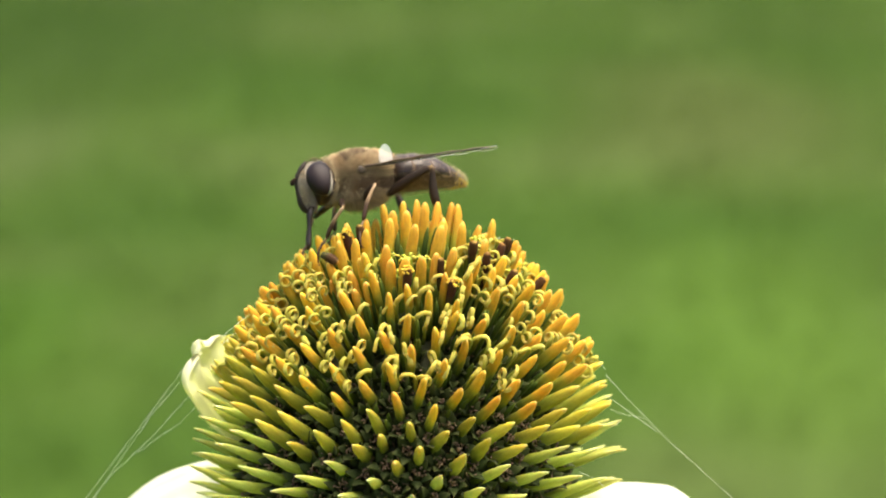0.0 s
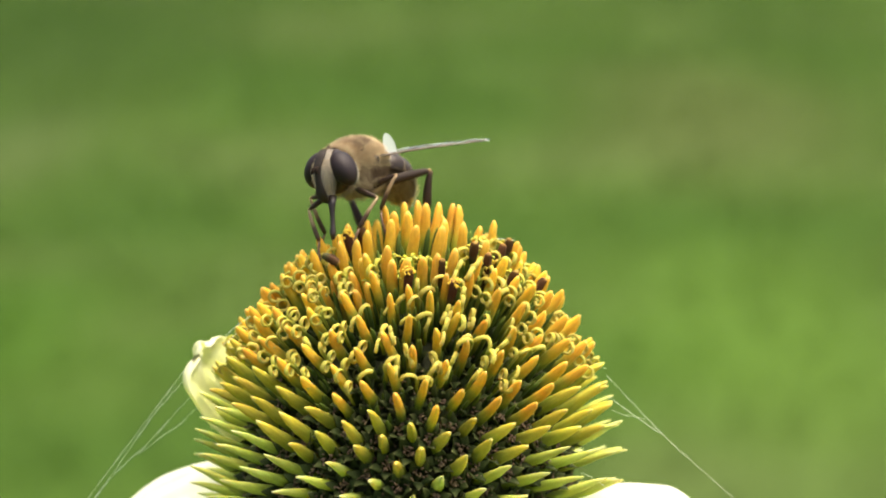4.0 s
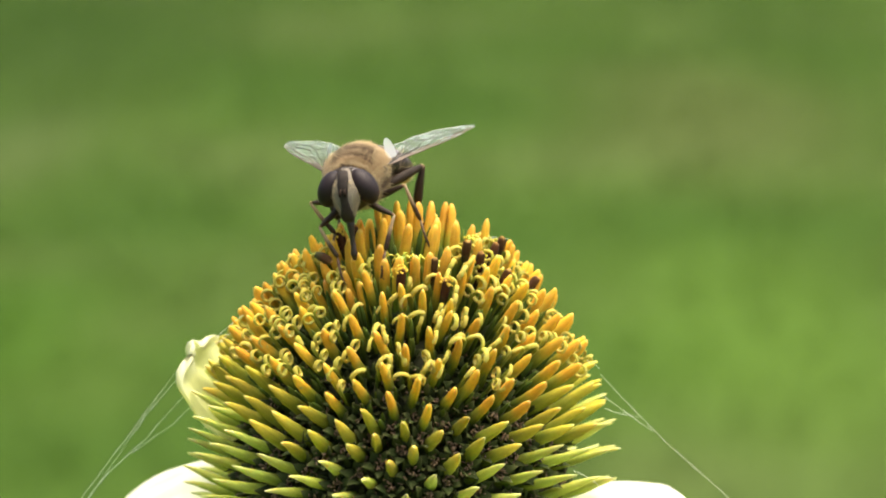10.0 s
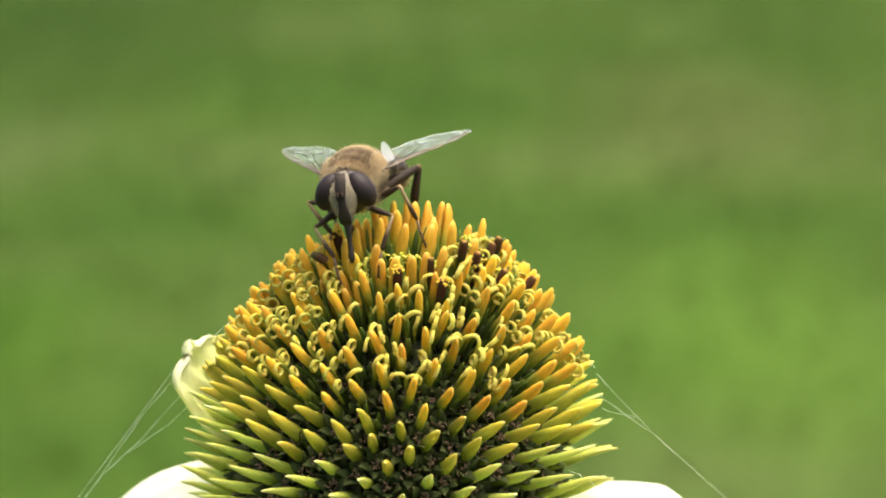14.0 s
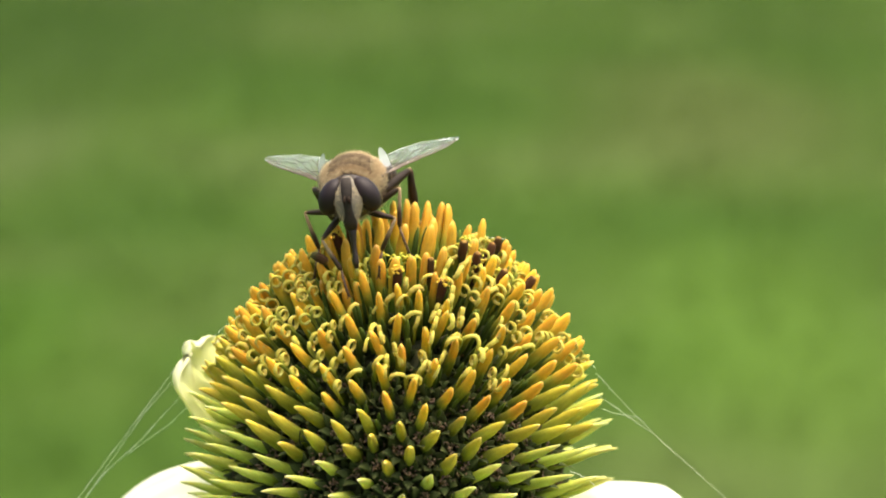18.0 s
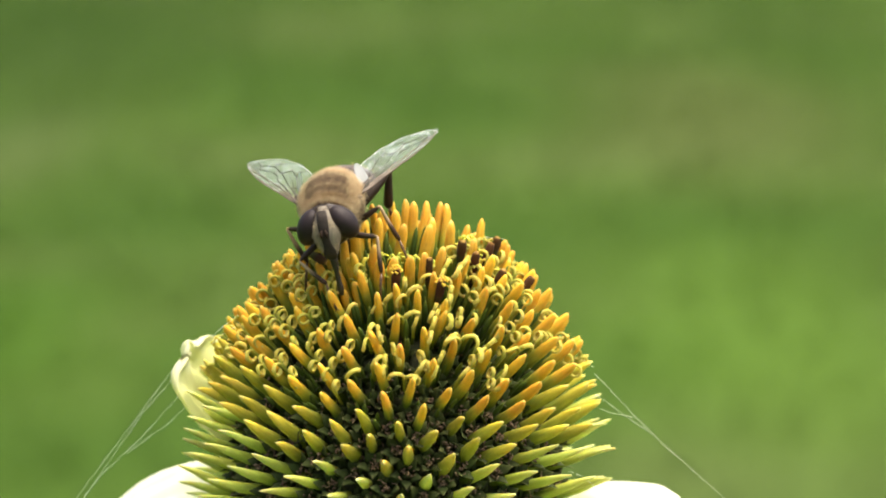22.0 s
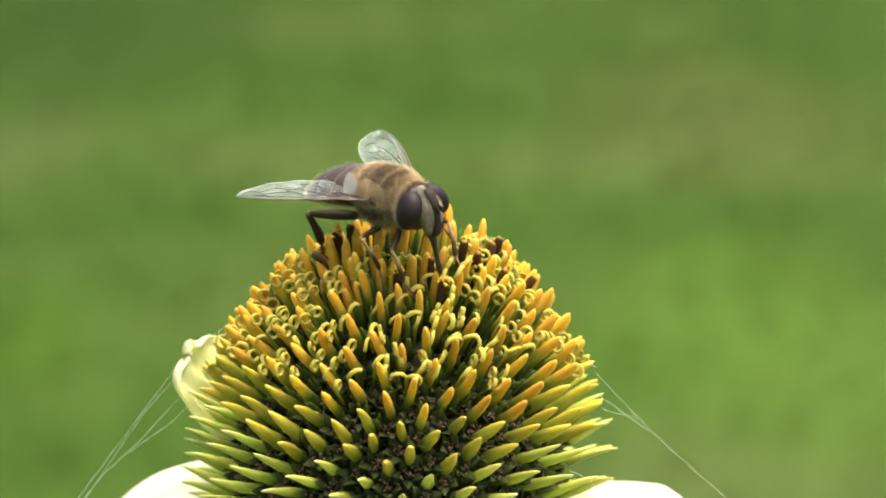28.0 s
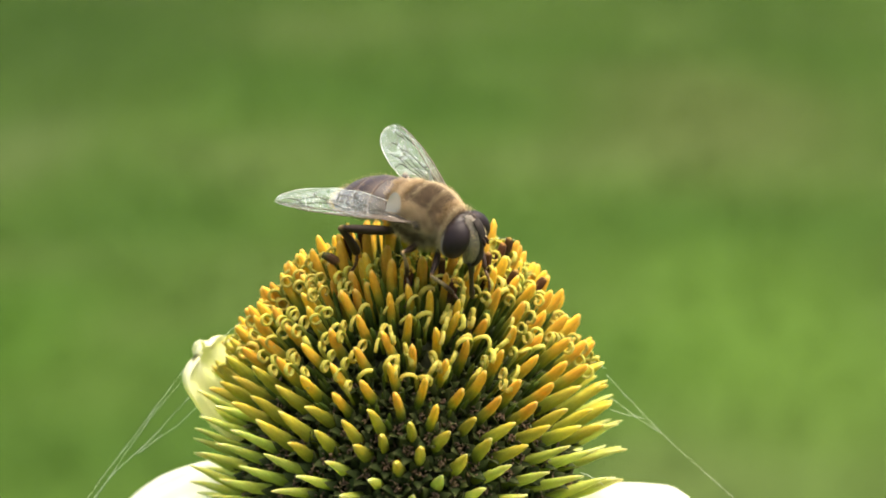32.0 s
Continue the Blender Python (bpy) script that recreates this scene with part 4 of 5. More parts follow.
        for r0, r1 in zip(rows, rows[1:]):
            for k in range(24):
                bm.faces.new((r0[k], r0[k + 1], r1[k + 1], r1[k]))
        bmesh.ops.recalc_face_normals(bm, faces=bm.faces)
        bmesh.ops.solidify(bm, geom=bm.faces[:], thickness=0.04 * MM)
        part("tergite", bm, ABDOMEN_MAT, abdomen, "dark shiny back plate with a pale hind edge")
    bm, lay = start()
    spots = []
    for _ in range(2400):
        y = rng.uniform(-2.0, -8.2)
        k = [float(np.interp(-y, [-v for v in prof_y], p)) for p in (prof_z, prof_w, prof_u, prof_d)]
        t = rng.uniform(0, 2 * math.pi)
        s, c = math.sin(t), math.cos(t)
        if s > 0 and y > -7.0 and rng.random() < 0.75:
            continue
        spots.append((Vector((k[1] * c, y, k[0] + (k[2] if s > 0 else k[3]) * s)), Vector((c, -0.5, s)).normalized()))
    hairs(bm, lay, spots, 0.42, 0.007, rng, 0.1, 0.5)
    tagged(part("abdomen_fur", bm, FUR_PALE, abdomen, "sparse pale hairs"), kind="stuff")

    bm, lay = start()
    for _ in range(110):
        y = rng.uniform(-7.0, -8.4)
        t = rng.uniform(math.pi * 0.95, math.pi * 2.05)
        k = [float(np.interp(-y, [-v for v in prof_y], p)) for p in (prof_z, prof_w, prof_d)]
        q = Vector((k[1] * math.cos(t), y, k[0] + k[2] * math.sin(t) - 0.1 * rng.random()))
        r = rng.uniform(0.03, 0.075)
        tube(bm, lay, [(q + Vector((0, 0, d * r))) * MM for d in (-1, -0.5, 0.5, 1)], [0.4 * r * MM, r * MM, r * MM, 0.4 * r * MM], 6)
    tagged(part("pollen", bm, POLLEN, abdomen, "yellow pollen grains under the tail"), kind="stuff")

    # head
    bm, lay = start()
    ellipsoid(bm, lay, (0, 3.5 * MM, -0.15 * MM), (1.8 * MM, 0.95 * MM, 1.7 * MM), 28, 18)
    head = part("head", bm, DARK, fly, "dark head capsule")
    for side in (1, -1):
        bm, lay = start()
        ellipsoid(bm, lay, (0, 0, 0), (0.92 * MM, 1.10 * MM, 1.42 * MM), 36, 24)
        part("eye", bm, EYE_MAT, head, "large dark brown compound eye", pose(side * 1.24 * MM, 3.78 * MM, 0.05 * MM, 8, -side * 26, -side * 16))
        bm, lay = start()
        ellipsoid(bm, lay, (0, 0, 0), (0.835 * MM, 0.41 * MM, 1.35 * MM), 30, 18)
        part("eye_rim", bm, RIM_MAT, head, "pale rim behind the eye", pose(side * 1.22 * MM, 3.42 * MM, -0.04 * MM, 8, -side * 26, -side * 16))
    bm, lay = start()
    secs = [(1.50, 4.25, 0.30, 0.40), (1.05, 4.76, 0.56, 0.54), (0.5, 5.05, 0.84, 0.66), (0.0, 5.12, 1.02, 0.72), (-0.5, 5.08, 1.02, 0.74), (-1.0, 5.05, 0.86, 0.74), (-1.5, 5.02, 0.62, 0.66), (-2.0, 4.92, 0.42, 0.5), (-2.35, 4.75, 0.2, 0.3)]
    rings = []
    for z, y, w, dpt in secs:
        ring = []
        for k in range(24):
            t = 2 * math.pi * k / 24
            v = bm.verts.new(Vector((w * math.cos(t), y - 0.55 + dpt * math.sin(t) + 0.12 * max(math.sin(t), 0) ** 6, z)) * MM)
            ring.append(v)
        rings.append(ring)
    for r0, r1 in zip(rings, rings[1:]):
        for k in range(24):
            bm.faces.new((r0[k], r1[k], r1[(k + 1) % 24], r0[(k + 1) % 24]))
    bm.faces.new(rings[0])
    bm.faces.new(rings[-1][::-1])
    bmesh.ops.recalc_face_normals(bm, faces=bm.faces)
    face = part("face", bm, FACE_MAT, head, "cream face between the eyes")
    bm, lay = start()
    pts = [(0, 4.70, 1.48), (0, 5.06, 1.05), (0, 5.38, 0.55), (0, 5.52, 0.0), (0, 5.51, -0.5), (0, 5.48, -1.0), (0, 5.41, -1.5), (0, 5.16, -2.0), (0, 4.80, -2.36)]
    tube(bm, lay, [Vector(p) * MM - Vector((0, 0.19 * MM, 0)) for p in pts], [r * MM for r in (0.36, 0.40, 0.40, 0.34, 0.30, 0.34, 0.46, 0.50, 0.28)], 12, 0.36, hint=(0, 1, 0))
    for v in bm.verts:
        v.co.x *= 1 + 0.22 * noise.noise(Vector((v.co.x, v.co.y, v.co.z)) * 1900)
    part("face_stripe", bm, STRIPE_MAT, face, "dusted dark stripe down the face")
    bm, lay = start()
    spots = []
    for _ in range(900):
        z = rng.uniform(-1.7, 0.9)
        w = float(np.interp(z, [-1.7, -1.0, -0.5, 0.0, 0.5, 0.9], [0.55, 0.82, 0.98, 0.96, 0.78, 0.6]))
        u = rng.uniform(0.42, 1) * rng.choice((-1, 1))
        y = float(np.interp(z, [-1.7, -0.5, 0.5, 0.9], [4.40, 4.53, 4.50, 4.30])) + 0.68 * math.sqrt(1 - u * u * 0.96)
        spots.append((Vector((w * u, y, z)), Vector((u * 0.8 + rng.gauss(0, 0.2), 1, rng.gauss(0, 0.3) - 0.3)).normalized()))
    hairs(bm, lay, spots, 0.26, 0.009, rng, 0.3, 0.0)
    hairs(bm, lay, on_ellipsoid((0, 3.1, -0.1), (1.9, 0.55, 1.7), 700, rng, lambda d: d.y < 0.1), 0.42, 0.013, rng, 0.1, 0.0)
    tagged(part("face_fur", bm, FUR_PALE, head, "fine pale facial hair"), kind="stuff")
    bm, lay = start()
    hairs(bm, lay, on_ellipsoid((0, 3.7, 0.35), (0.6, 0.8, 1.3), 200, rng, lambda d: d.z > 0.5), 0.4, 0.014, rng, 0.0, 0.0)
    tagged(part("crown_fur", bm, FUR_DARK, head, "dark tuft on the crown"), kind="stuff")
    for side in (1, -1):
        bm, lay = start()
        tube(bm, lay, [Vector(p) * MM for p in ((side * 0.10, 5.10, 0.32), (side * 0.15, 5.46, 0.30), (side * 0.19, 5.62, 0.12), (side * 0.22, 5.66, -0.16))], [0.08 * MM, 0.09 * MM, 0.14 * MM, 0.07 * MM], 8, hint=(1, 0, 0))
        tube(bm, lay, [Vector(p) * MM for p in ((side * 0.19, 5.6, 0.16), (side * 0.36, 5.78, 0.22), (side * 0.52, 5.88, 0.16))], [0.03 * MM, 0.022 * MM, 0.01 * MM], 5, hint=(1, 0, 0))
        part("antenna", bm, ANTENNA_MAT, head, "short dark antenna with a bristle")
    bm, lay = start()
    tube(bm, lay, [Vector(p) * MM for p in ((0, 4.45, -1.9), (0, 4.65, -2.6), (0, 4.75, -3.4), (0, 4.85, -4.2), (0, 4.95, -4.6), (0, 5.02, -5.1))], [r * MM for r in (0.40, 0.28, 0.19, 0.20, 0.27, 0.14)], 10, 0.8, hint=(0, 1, 0))
    part("proboscis", bm, DARK, fly, "dark proboscis reaching down to the florets")

    for side in (1, -1):
        bm, lay = start()
        ellipsoid(bm, lay, (side * 2.16 * MM, 0.95 * MM, 0.42 * MM), (0.24 * MM, 0.42 * MM, 0.34 * MM), 16, 10)
        for v in bm.verts:
            v.co *= 1 + 0.05 * noise.noise(v.co * 4200)
        part("tegula", bm, DARK, thorax, "dark knob at the wing root")
        build_wing(fly, side)
    return fly, abdomen, head, build_legs(fly)


# ---- all things ----
build_ground()
flower = build_flower()
silk = build_silk()
fly, abdomen, head, legs = build_fly()

FLOWER_ROWS = [
    (0.0, pose(-0.00012, 0, 0.74997, 0, 0.17, 0)),
    (0.1, pose(-0.00009, 0, 0.74994, 0, 0.18, 0)),
    (0.2, pose(0.00034, 0, 0.74989, 0, 0.28, 0)),
    (0.3, pose(0.00012, 0, 0.74992, 0, 0.23, 0)),
    (0.4, pose(-0.00026, 0, 0.74996, 0, 0.14, 0)),
    (0.5, pose(0.00033, 0, 0.74999, 0, 0.26, 0)),
    (0.6, pose(0.00136, 0, 0.74978, 0, 0.53, 0)),
    (0.7, pose(0.00119, 0, 0.74979, 0, 0.49, 0)),
    (0.8, pose(0.00017, 0, 0.74991, 0, 0.24, 0)),
    (0.9, pose(0.00046, 0, 0.74988, 0, 0.31, 0)),
    (1.0, pose(0.00098, 0, 0.74977, 0, 0.48, 0)),
    (1.1, pose(0.00055, 0, 0.74987, 0, 0.33, 0)),
    (1.2, pose(0.00012, 0, 0.74992, 0, 0.23, 0)),
    (1.3, pose(-0.00052, 0, 0.74999, 0, 0.07, 0)),
    (1.4, pose(-0.00026, 0, 0.74996, 0, 0.14, 0)),
    (1.5, pose(-0.00051, 0, 0.75005, 0, 0.15, 0)),
    (1.6, pose(-0.00073, 0, 0.75001, 0, 0.02, 0)),
    (1.7, pose(0.00017, 0, 0.74991, 0, 0.24, 0)),
    (1.8, pose(-0.00052, 0, 0.74999, 0, 0.07, 0)),
    (1.9, pose(-0.00064, 0, 0.75000, 0, 0.04, 0)),
    (2.0, pose(0.00021, 0, 0.74994, 0, 0.26, 0)),
    (2.1, pose(-0.00039, 0, 0.74997, 0, 0.10, 0)),
    (2.2, pose(-0.00009, 0, 0.74994, 0, 0.18, 0)),
    (2.3, pose(-0.00013, 0, 0.74995, 0, 0.17, 0)),
    (2.4, pose(-0.00060, 0, 0.75000, 0, 0.05, 0)),
    (2.5, pose(0.00023, 0, 0.74987, 0, 0.18, 0)),
    (2.6, pose(0.00042, 0, 0.74988, 0, 0.30, 0)),
    (2.7, pose(0.00102, 0, 0.74981, 0, 0.45, 0)),
    (2.8, pose(0.00110, 0, 0.74980, 0, 0.47, 0)),
    (2.9, pose(0.00093, 0, 0.74982, 0, 0.43, 0)),
    (3.0, pose(0.00175, 0, 0.74974, 0, 0.65, 0)),
    (3.1, pose(0.00093, 0, 0.74982, 0, 0.43, 0)),
    (3.5, pose(0.00010, 0, 0.74989, 0, 0.19, 0)),
    (5.5, pose(-0.00058, 0, 0.75000, 0, -0.02, 0)),
    (5.6, pose(0.00076, 0, 0.74984, 0, 0.39, 0)),
    (5.7, pose(0.00059, 0, 0.74986, 0, 0.35, 0)),
    (5.8, pose(0.00008, 0, 0.74992, 0, 0.22, 0)),
    (5.9, pose(0.00123, 0, 0.74979, 0, 0.50, 0)),
    (6.0, pose(0.00049, 0, 0.74987, 0, 0.32, 0)),
    (6.1, pose(0.00004, 0, 0.74993, 0, 0.21, 0)),
    (6.2, pose(0.00064, 0, 0.74986, 0, 0.36, 0)),
    (6.3, pose(0.00021, 0, 0.74991, 0, 0.25, 0)),
    (6.4, pose(0.00085, 0, 0.74983, 0, 0.41, 0)),
    (6.5, pose(0.00081, 0, 0.74985, 0, 0.34, 0)),
    (6.6, pose(0.00046, 0, 0.74988, 0, 0.31, 0)),
    (6.7, pose(0.00089, 0, 0.74983, 0, 0.42, 0)),
    (6.8, pose(0.00004, 0, 0.74993, 0, 0.21, 0)),
    (6.9, pose(0.00042, 0, 0.74988, 0, 0.30, 0)),
    (7.0, pose(0.00025, 0, 0.74985, 0, 0.29, 0)),
    (7.1, pose(-0.00052, 0, 0.74999, 0, 0.07, 0)),
    (7.2, pose(-0.00005, 0, 0.74994, 0, 0.19, 0)),
    (7.3, pose(-0.00018, 0, 0.74995, 0, 0.16, 0)),
    (7.4, pose(-0.00056, 0, 0.74999, 0, 0.06, 0)),
    (7.5, pose(-0.00041, 0, 0.74996, 0, 0.11, 0)),
    (8.0, pose(-0.00053, 0, 0.74999, 0, 0.02, 0)),
    (9.0, pose(-0.00048, 0, 0.75000, 0, 0.00, 0)),
    (9.5, pose(-0.00078, 0, 0.75000, 0, 0.00, 0)),
    (10.0, pose(-0.00053, 0, 0.75000, 0, -0.00, 0)),
    (10.5, pose(-0.00080, 0, 0.75000, 0, 0.00, 0)),
    (11.0, pose(-0.00086, 0, 0.74999, 0, 0.01, 0)),
    (12.0, pose(-0.00083, 0, 0.75001, 0, 0.03, 0)),
    (13.0, pose(-0.00081, 0, 0.75000, 0, 0.00, 0)),
    (14.0, pose(-0.00079, 0, 0.75001, 0, 0.01, 0)),
    (17.0, pose(-0.00085, 0, 0.74999, 0, -0.00, 0)),
    (18.0, pose(-0.00079, 0, 0.74999, 0, -0.03, 0)),
    (19.0, pose(-0.00084, 0, 0.75000, 0, 0.00, 0)),
    (20.0, pose(-0.00097, 0, 0.75001, 0, 0.01, 0)),
    (21.0, pose(-0.00086, 0, 0.75000, 0, -0.02, 0)),
    (22.0, pose(-0.00090, 0, 0.75000, 0, 0.01, 0)),
    (23.0, pose(-0.00092, 0, 0.75001, 0, 0.00, 0)),
    (24.0, pose(-0.00095, 0, 0.75001, 0, -0.01, 0)),
    (25.0, pose(-0.00097, 0, 0.75001, 0, 0.01, 0)),
    (27.5, pose(-0.00078, 0, 0.75001, 0, 0.01, 0)),
    (28.0, pose(-0.00077, 0, 0.75001, 0, 0.01, 0)),
    (28.1, pose(-0.00073, 0, 0.75001, 0, 0.02, 0)),
    (28.2, pose(-0.00064, 0, 0.75000, 0, 0.04, 0)),
    (28.3, pose(-0.00052, 0, 0.74999, 0, 0.07, 0)),
    (28.4, pose(-0.00047, 0, 0.74998, 0, 0.08, 0)),
    (28.5, pose(-0.00037, 0, 0.74996, 0, 0.12, 0)),
    (28.6, pose(-0.00030, 0, 0.74997, 0, 0.12, 0)),
    (28.7, pose(-0.00064, 0, 0.75000, 0, 0.04, 0)),
    (28.8, pose(-0.00052, 0, 0.74999, 0, 0.07, 0)),
    (28.9, pose(-0.00060, 0, 0.75000, 0, 0.05, 0)),
    (29.0, pose(-0.00062, 0, 0.74998, 0, 0.06, 0)),
    (29.1, pose(-0.00030, 0, 0.74997, 0, 0.12, 0)),
    (29.2, pose(-0.00039, 0, 0.74997, 0, 0.10, 0)),
    (29.3, pose(-0.00026, 0, 0.74996, 0, 0.14, 0)),
    (29.4, pose(-0.00013, 0, 0.74995, 0, 0.17, 0)),
    (29.5, pose(-0.00068, 0, 0.75000, 0, 0.04, 0)),
    (29.6, pose(-0.00043, 0, 0.74998, 0, 0.09, 0)),
    (29.7, pose(-0.00005, 0, 0.74994, 0, 0.19, 0)),
    (29.8, pose(-0.00047, 0, 0.74998, 0, 0.08, 0)),
    (29.9, pose(0.00021, 0, 0.74991, 0, 0.25, 0)),
    (30.0, pose(0.00018, 0, 0.74990, 0, 0.27, 0)),
    (30.1, pose(-0.00039, 0, 0.74997, 0, 0.10, 0)),
    (30.2, pose(-0.00009, 0, 0.74994, 0, 0.18, 0)),
    (30.3, pose(-0.00026, 0, 0.74996, 0, 0.14, 0)),
    (30.4, pose(-0.00013, 0, 0.74995, 0, 0.17, 0)),
    (30.5, pose(-0.00037, 0, 0.74997, 0, 0.15, 0)),
    (30.6, pose(-0.00060, 0, 0.75000, 0, 0.05, 0)),
    (30.7, pose(-0.00039, 0, 0.74997, 0, 0.10, 0)),
    (30.8, pose(-0.00039, 0, 0.74997, 0, 0.10, 0)),
    (30.9, pose(-0.00018, 0, 0.74995, 0, 0.16, 0)),
    (31.0, pose(-0.00018, 0, 0.74994, 0, 0.19, 0)),
    (31.1, pose(-0.00035, 0, 0.74997, 0, 0.11, 0)),
    (31.2, pose(-0.00030, 0, 0.74997, 0, 0.12, 0)),
    (31.3, pose(-0.00035, 0, 0.74997, 0, 0.11, 0)),
    (31.4, pose(-0.00026, 0, 0.74996, 0, 0.14, 0)),
    (31.5, pose(-0.00020, 0, 0.74996, 0, 0.16, 0)),
    (31.6, pose(-0.00047, 0, 0.74998, 0, 0.08, 0)),
    (31.7, pose(-0.00005, 0, 0.74994, 0, 0.19, 0)),
    (31.8, pose(0.00012, 0, 0.74992, 0, 0.23, 0)),
    (31.9, pose(-0.00026, 0, 0.74996, 0, 0.14, 0)),
    (32.0, pose(-0.00005, 0, 0.74996, 0, 0.17, 0)),
]
FLY_ROWS = [
    (0.0, pose(-0.00337, 0.00259, 0.77044, 0.5, 16.5, 114.8)),
    (0.5, pose(-0.00480, 0.00247, 0.77016, -1.7, 15.0, 119.6)),
    (1.0, pose(-0.00447, 0.00245, 0.77066, -11.7, 10.3, 133.5)),
    (1.5, pose(-0.00485, 0.00238, 0.77070, -9.6, 10.3, 144.1)),
    (2.0, pose(-0.00369, 0.00247, 0.77139, 2.6, 9.6, 154.6)),
    (2.5, pose(-0.00366, 0.00238, 0.77135, 2.7, 9.6, 154.6)),
    (3.0, pose(-0.00193, 0.00230, 0.77124, 3.9, 8.6, 155.0)),
    (3.5, pose(-0.00367, 0.00225, 0.77137, 3.7, 8.9, 153.8)),
    (5.5, pose(-0.00420, 0.00180, 0.77176, 4.4, 5.5, 157.1)),
    (6.0, pose(-0.00317, 0.00105, 0.77178, 4.2, 6.8, 155.9)),
    (6.5, pose(-0.00221, 0.00025, 0.77143, 4.3, 10.8, 162.7)),
    (7.0, pose(-0.00246, -0.00057, 0.77171, 1.7, 9.2, 173.1)),
    (7.5, pose(-0.00300, -0.00140, 0.77194, 0.5, 6.8, 179.1)),
    (8.0, pose(-0.00314, -0.00226, 0.77185, -0.3, 7.8, 179.6)),
    (8.5, pose(-0.00291, -0.00235, 0.77159, -4.1, 7.9, -176.9)),
    (9.0, pose(-0.00357, -0.00227, 0.77170, -7.6, 7.2, 167.8)),
    (9.5, pose(-0.00380, -0.00229, 0.77156, -7.2, 7.2, 168.0)),
    (10.0, pose(-0.00353, -0.00230, 0.77154, -7.3, 6.9, 168.1)),
    (10.5, pose(-0.00378, -0.00236, 0.77128, -9.4, 7.3, 169.0)),
    (11.0, pose(-0.00378, -0.00235, 0.77125, -7.8, 7.2, 168.3)),
    (11.5, pose(-0.00368, -0.00233, 0.77133, -6.7, 7.1, 168.7)),
    (12.0, pose(-0.00364, -0.00234, 0.77128, -7.4, 7.0, 168.9)),
    (12.5, pose(-0.00365, -0.00235, 0.77126, -7.8, 7.5, 168.5)),
    (13.0, pose(-0.00361, -0.00234, 0.77131, -7.2, 6.7, 168.6)),
    (13.5, pose(-0.00338, -0.00232, 0.77137, -6.0, 6.2, 169.2)),
    (14.0, pose(-0.00372, -0.00233, 0.77126, -6.4, 7.2, 168.3)),
    (14.5, pose(-0.00468, -0.00243, 0.77087, -14.7, 11.9, 162.1)),
    (16.5, pose(-0.00387, -0.00340, 0.77098, -5.6, 6.3, 176.1)),
    (17.0, pose(-0.00392, -0.00340, 0.77096, -5.7, 5.4, 176.0)),
    (17.5, pose(-0.00393, -0.00339, 0.77100, -5.2, 5.8, 176.6)),
    (18.0, pose(-0.00388, -0.00338, 0.77098, -4.8, 6.6, 175.7)),
    (18.5, pose(-0.00393, -0.00339, 0.77094, -4.8, 6.5, 175.6)),
    (19.0, pose(-0.00387, -0.00340, 0.77090, -5.1, 7.0, 177.1)),
    (19.5, pose(-0.00393, -0.00387, 0.77114, -5.4, 8.4, -175.1)),
    (20.0, pose(-0.00430, -0.00447, 0.77074, -11.3, 7.6, -179.6)),
    (20.5, pose(-0.00463, -0.00452, 0.77046, -12.9, 8.9, 176.2)),
    (21.0, pose(-0.00501, -0.00462, 0.77000, -20.3, 11.9, 173.4)),
    (21.5, pose(-0.00512, -0.00462, 0.76993, -17.2, 11.6, 172.3)),
    (22.0, pose(-0.00537, -0.00464, 0.76980, -16.8, 11.2, 171.5)),
    (22.5, pose(-0.00671, -0.00550, 0.76913, -23.9, 12.9, 160.8)),
    (23.0, pose(-0.00628, -0.00626, 0.76919, -22.4, 12.5, 168.0)),
    (23.5, pose(-0.00508, -0.00636, 0.76917, -27.0, 15.1, -173.9)),
    (24.0, pose(-0.00427, -0.00611, 0.77004, -12.2, 15.9, -160.1)),
    (24.5, pose(-0.00338, -0.00606, 0.77024, -11.3, 16.2, -153.1)),
    (25.0, pose(-0.00314, -0.00608, 0.77024, -10.6, 15.3, -153.2)),
    (25.5, pose(-0.00302, -0.00603, 0.77021, -9.3, 14.9, -152.8)),
    (27.5, pose(-0.00237, -0.00571, 0.77048, -5.9, 15.4, -146.5)),
    (28.0, pose(-0.00157, -0.00552, 0.77051, -5.6, 13.5, -136.1)),
    (28.5, pose(-0.00059, -0.00582, 0.77047, -7.5, 13.5, -137.2)),
    (29.0, pose(-0.00077, -0.00596, 0.77069, -7.4, 12.1, -130.2)),
    (29.5, pose(-0.00054, -0.00619, 0.77050, -9.0, 12.9, -130.9)),
    (30.0, pose(0.00068, -0.00642, 0.77022, -8.9, 12.6, -130.6)),
    (30.5, pose(0.00059, -0.00664, 0.76986, -12.5, 13.4, -128.3)),
    (31.0, pose(0.00081, -0.00683, 0.76987, -12.8, 13.6, -128.6)),
    (31.5, pose(0.00062, -0.00704, 0.76997, -8.9, 14.9, -128.2)),
    (32.0, pose(0.00117, -0.00724, 0.76943, -18.3, 15.8, -127.0)),
]


def between(rows, t):
    for (t0, m0), (t1, m1) in zip(rows, rows[1:]):
        if t0 <= t <= t1:
            u = (t - t0) / (t1 - t0)
            return m0.lerp(m1, u)
    return rows[-1][1]


def footing(p):
    """The nearest place on the cone, just below the tips, for a point in the flower's space."""
    phi = math.atan2(p.x, -p.y)
    best = min((((on_cone(phi, s)[0] - p).length, s) for s in range(4, 520, 6)))
    return on_cone(phi, best[1], 0.1 * MM)[0]


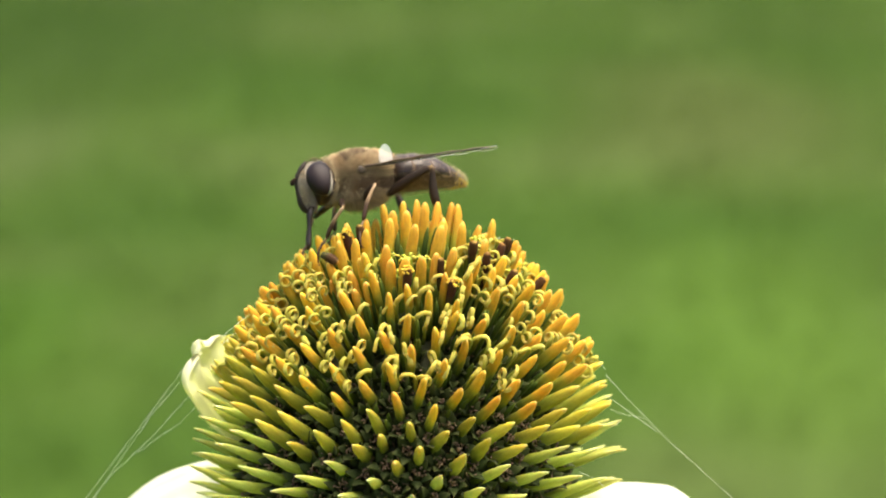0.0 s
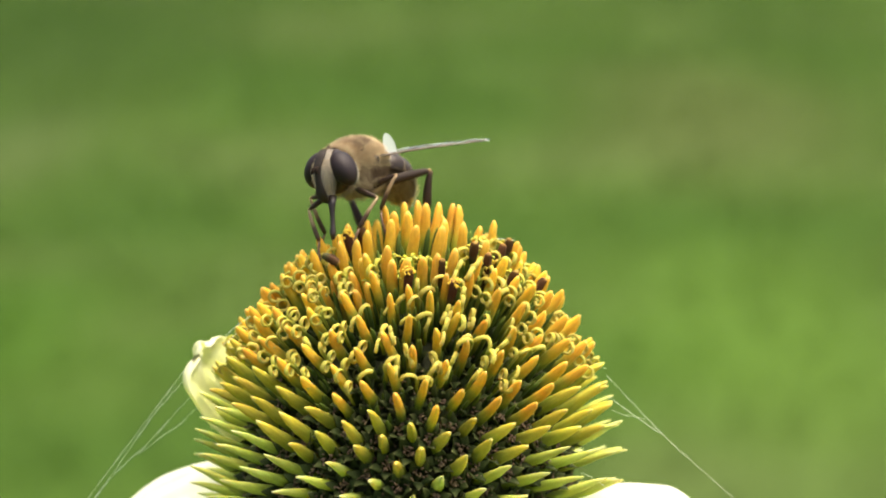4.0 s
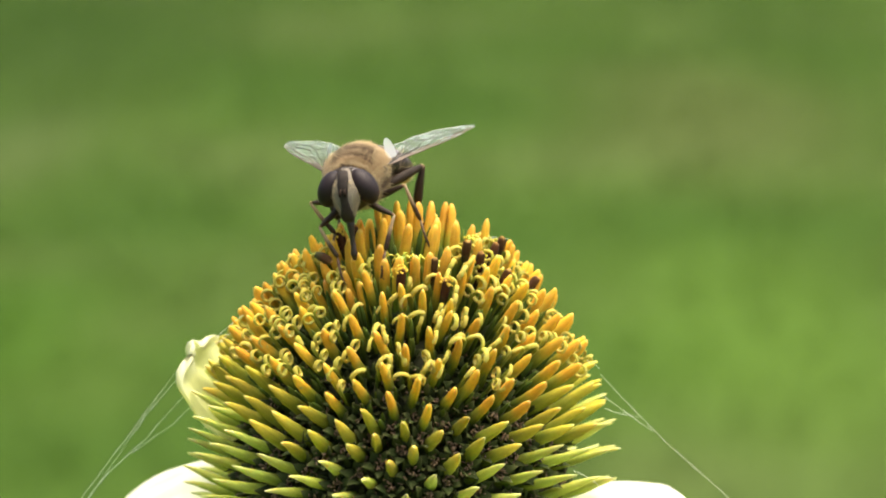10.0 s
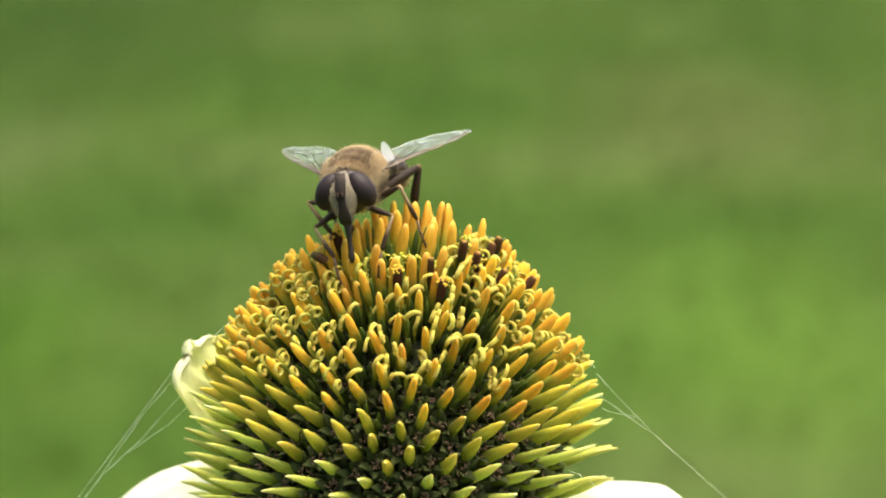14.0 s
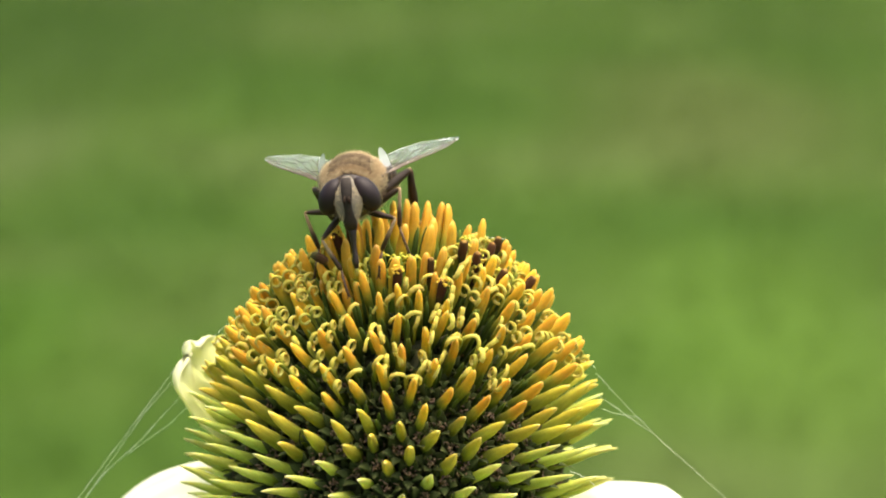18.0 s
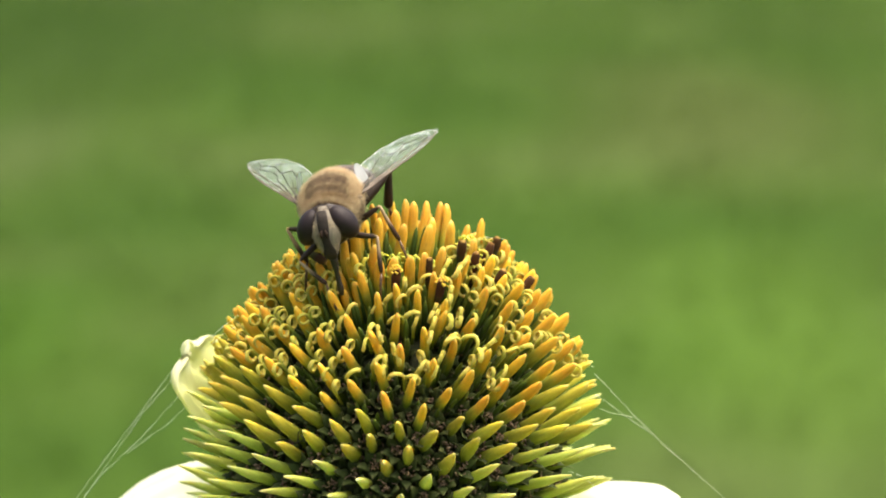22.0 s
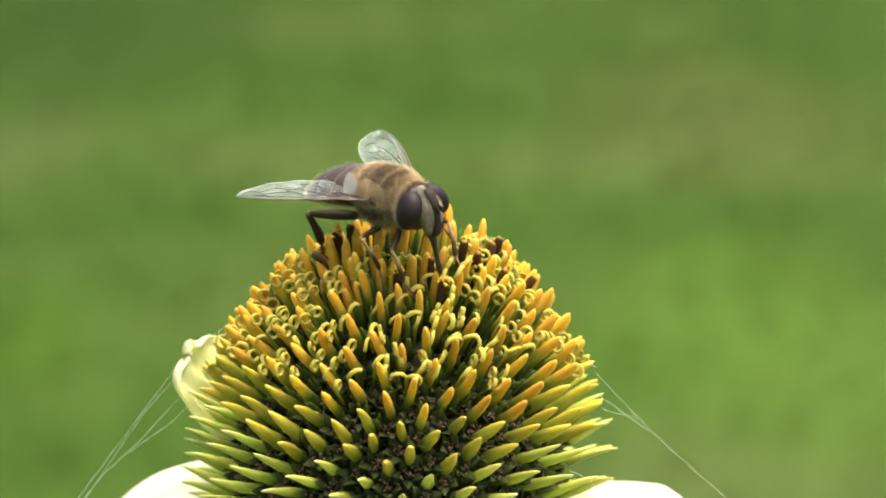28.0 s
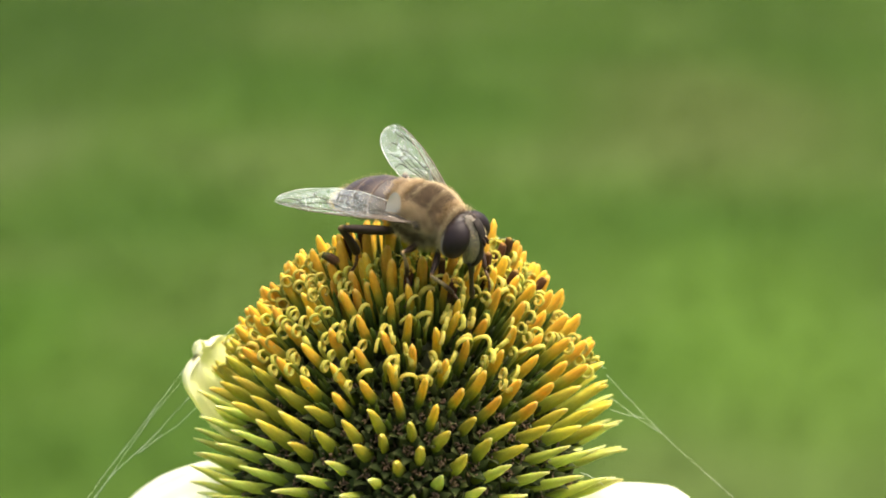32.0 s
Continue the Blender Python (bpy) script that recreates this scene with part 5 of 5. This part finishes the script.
def ridden():
    """The fly's rows, with the quick swaying of the flower under it between them."""
    known = {t for t, _ in FLY_ROWS}
    slow = [r for r in FLOWER_ROWS if r[0] in known]
    extra = [(t, m @ between(slow, t).inverted() @ between(FLY_ROWS, t)) for t, m in FLOWER_ROWS if t not in known]
    return sorted(FLY_ROWS + extra, key=lambda r: r[0])


def motions():
    walk(flower, FLOWER_ROWS)
    walk(silk, FLOWER_ROWS)
    walk(fly, ridden())
    base = Matrix.Translation((0, -1.8 * MM, 0))
    walk(abdomen, [(t, base @ pose(0, 0, 0, droop, 0, swing) @ base.inverted()) for t, droop, swing in ((0, -4, 0), (0.5, -6, 0), (1, 5, 0), (1.5, 13, 0), (2, 22, 0), (3, 22, 0), (6, 16, -5), (9, 13, -13), (14, 13, -13), (20, 14, -10), (23, 14, -3), (25, 7, 0), (28, 4, 0), (30, 5, 0), (32, 12, 0))])
    neck = Matrix.Translation((0, 2.8 * MM, 0))
    walk(head, [(t, neck @ pose(0, 0, 0, 0, 0, yaw) @ neck.inverted()) for t, yaw in ((0, -5), (1, -13), (2, -13), (6, -13), (7, -6), (8, 0), (32, 0))])
    times = [i * 0.5 for i in range(65)]
    for hip, a, b, c, rest, bent, way, obs in legs:
        foot, tracks = None, ([], [], [])
        for t in times:
            f, m = between(FLOWER_ROWS, t), between(FLY_ROWS, t)
            want = footing(f.inverted() @ (m @ (rest * MM)))
            if foot is None or (want - foot).length > 1.3 * MM:
                foot = want
            d = (m.inverted() @ (f @ foot)) / MM - hip
            reach = min(max(d.length, abs(a - b) + 0.3), (a + b) * 0.985)
            d.normalize()
            ankle = hip + d * reach
            pole = bent - hip
            pole = (pole - d * pole.dot(d)).normalized()
            k = (a * a - b * b + reach * reach) / (2 * reach)
            knee = hip + d * k + pole * math.sqrt(max(a * a - k * k, 0))
            tracks[0].append((t, aim(hip * MM, knee - hip, (0, 1, 0.2))))
            tracks[1].append((t, aim(knee * MM, ankle - knee, (0, 1, 0.2))))
            tracks[2].append((t, aim(ankle * MM, way, (0, 1, 0.2))))
        for ob, rows in zip(obs, tracks):
            walk(ob, rows)


motions()
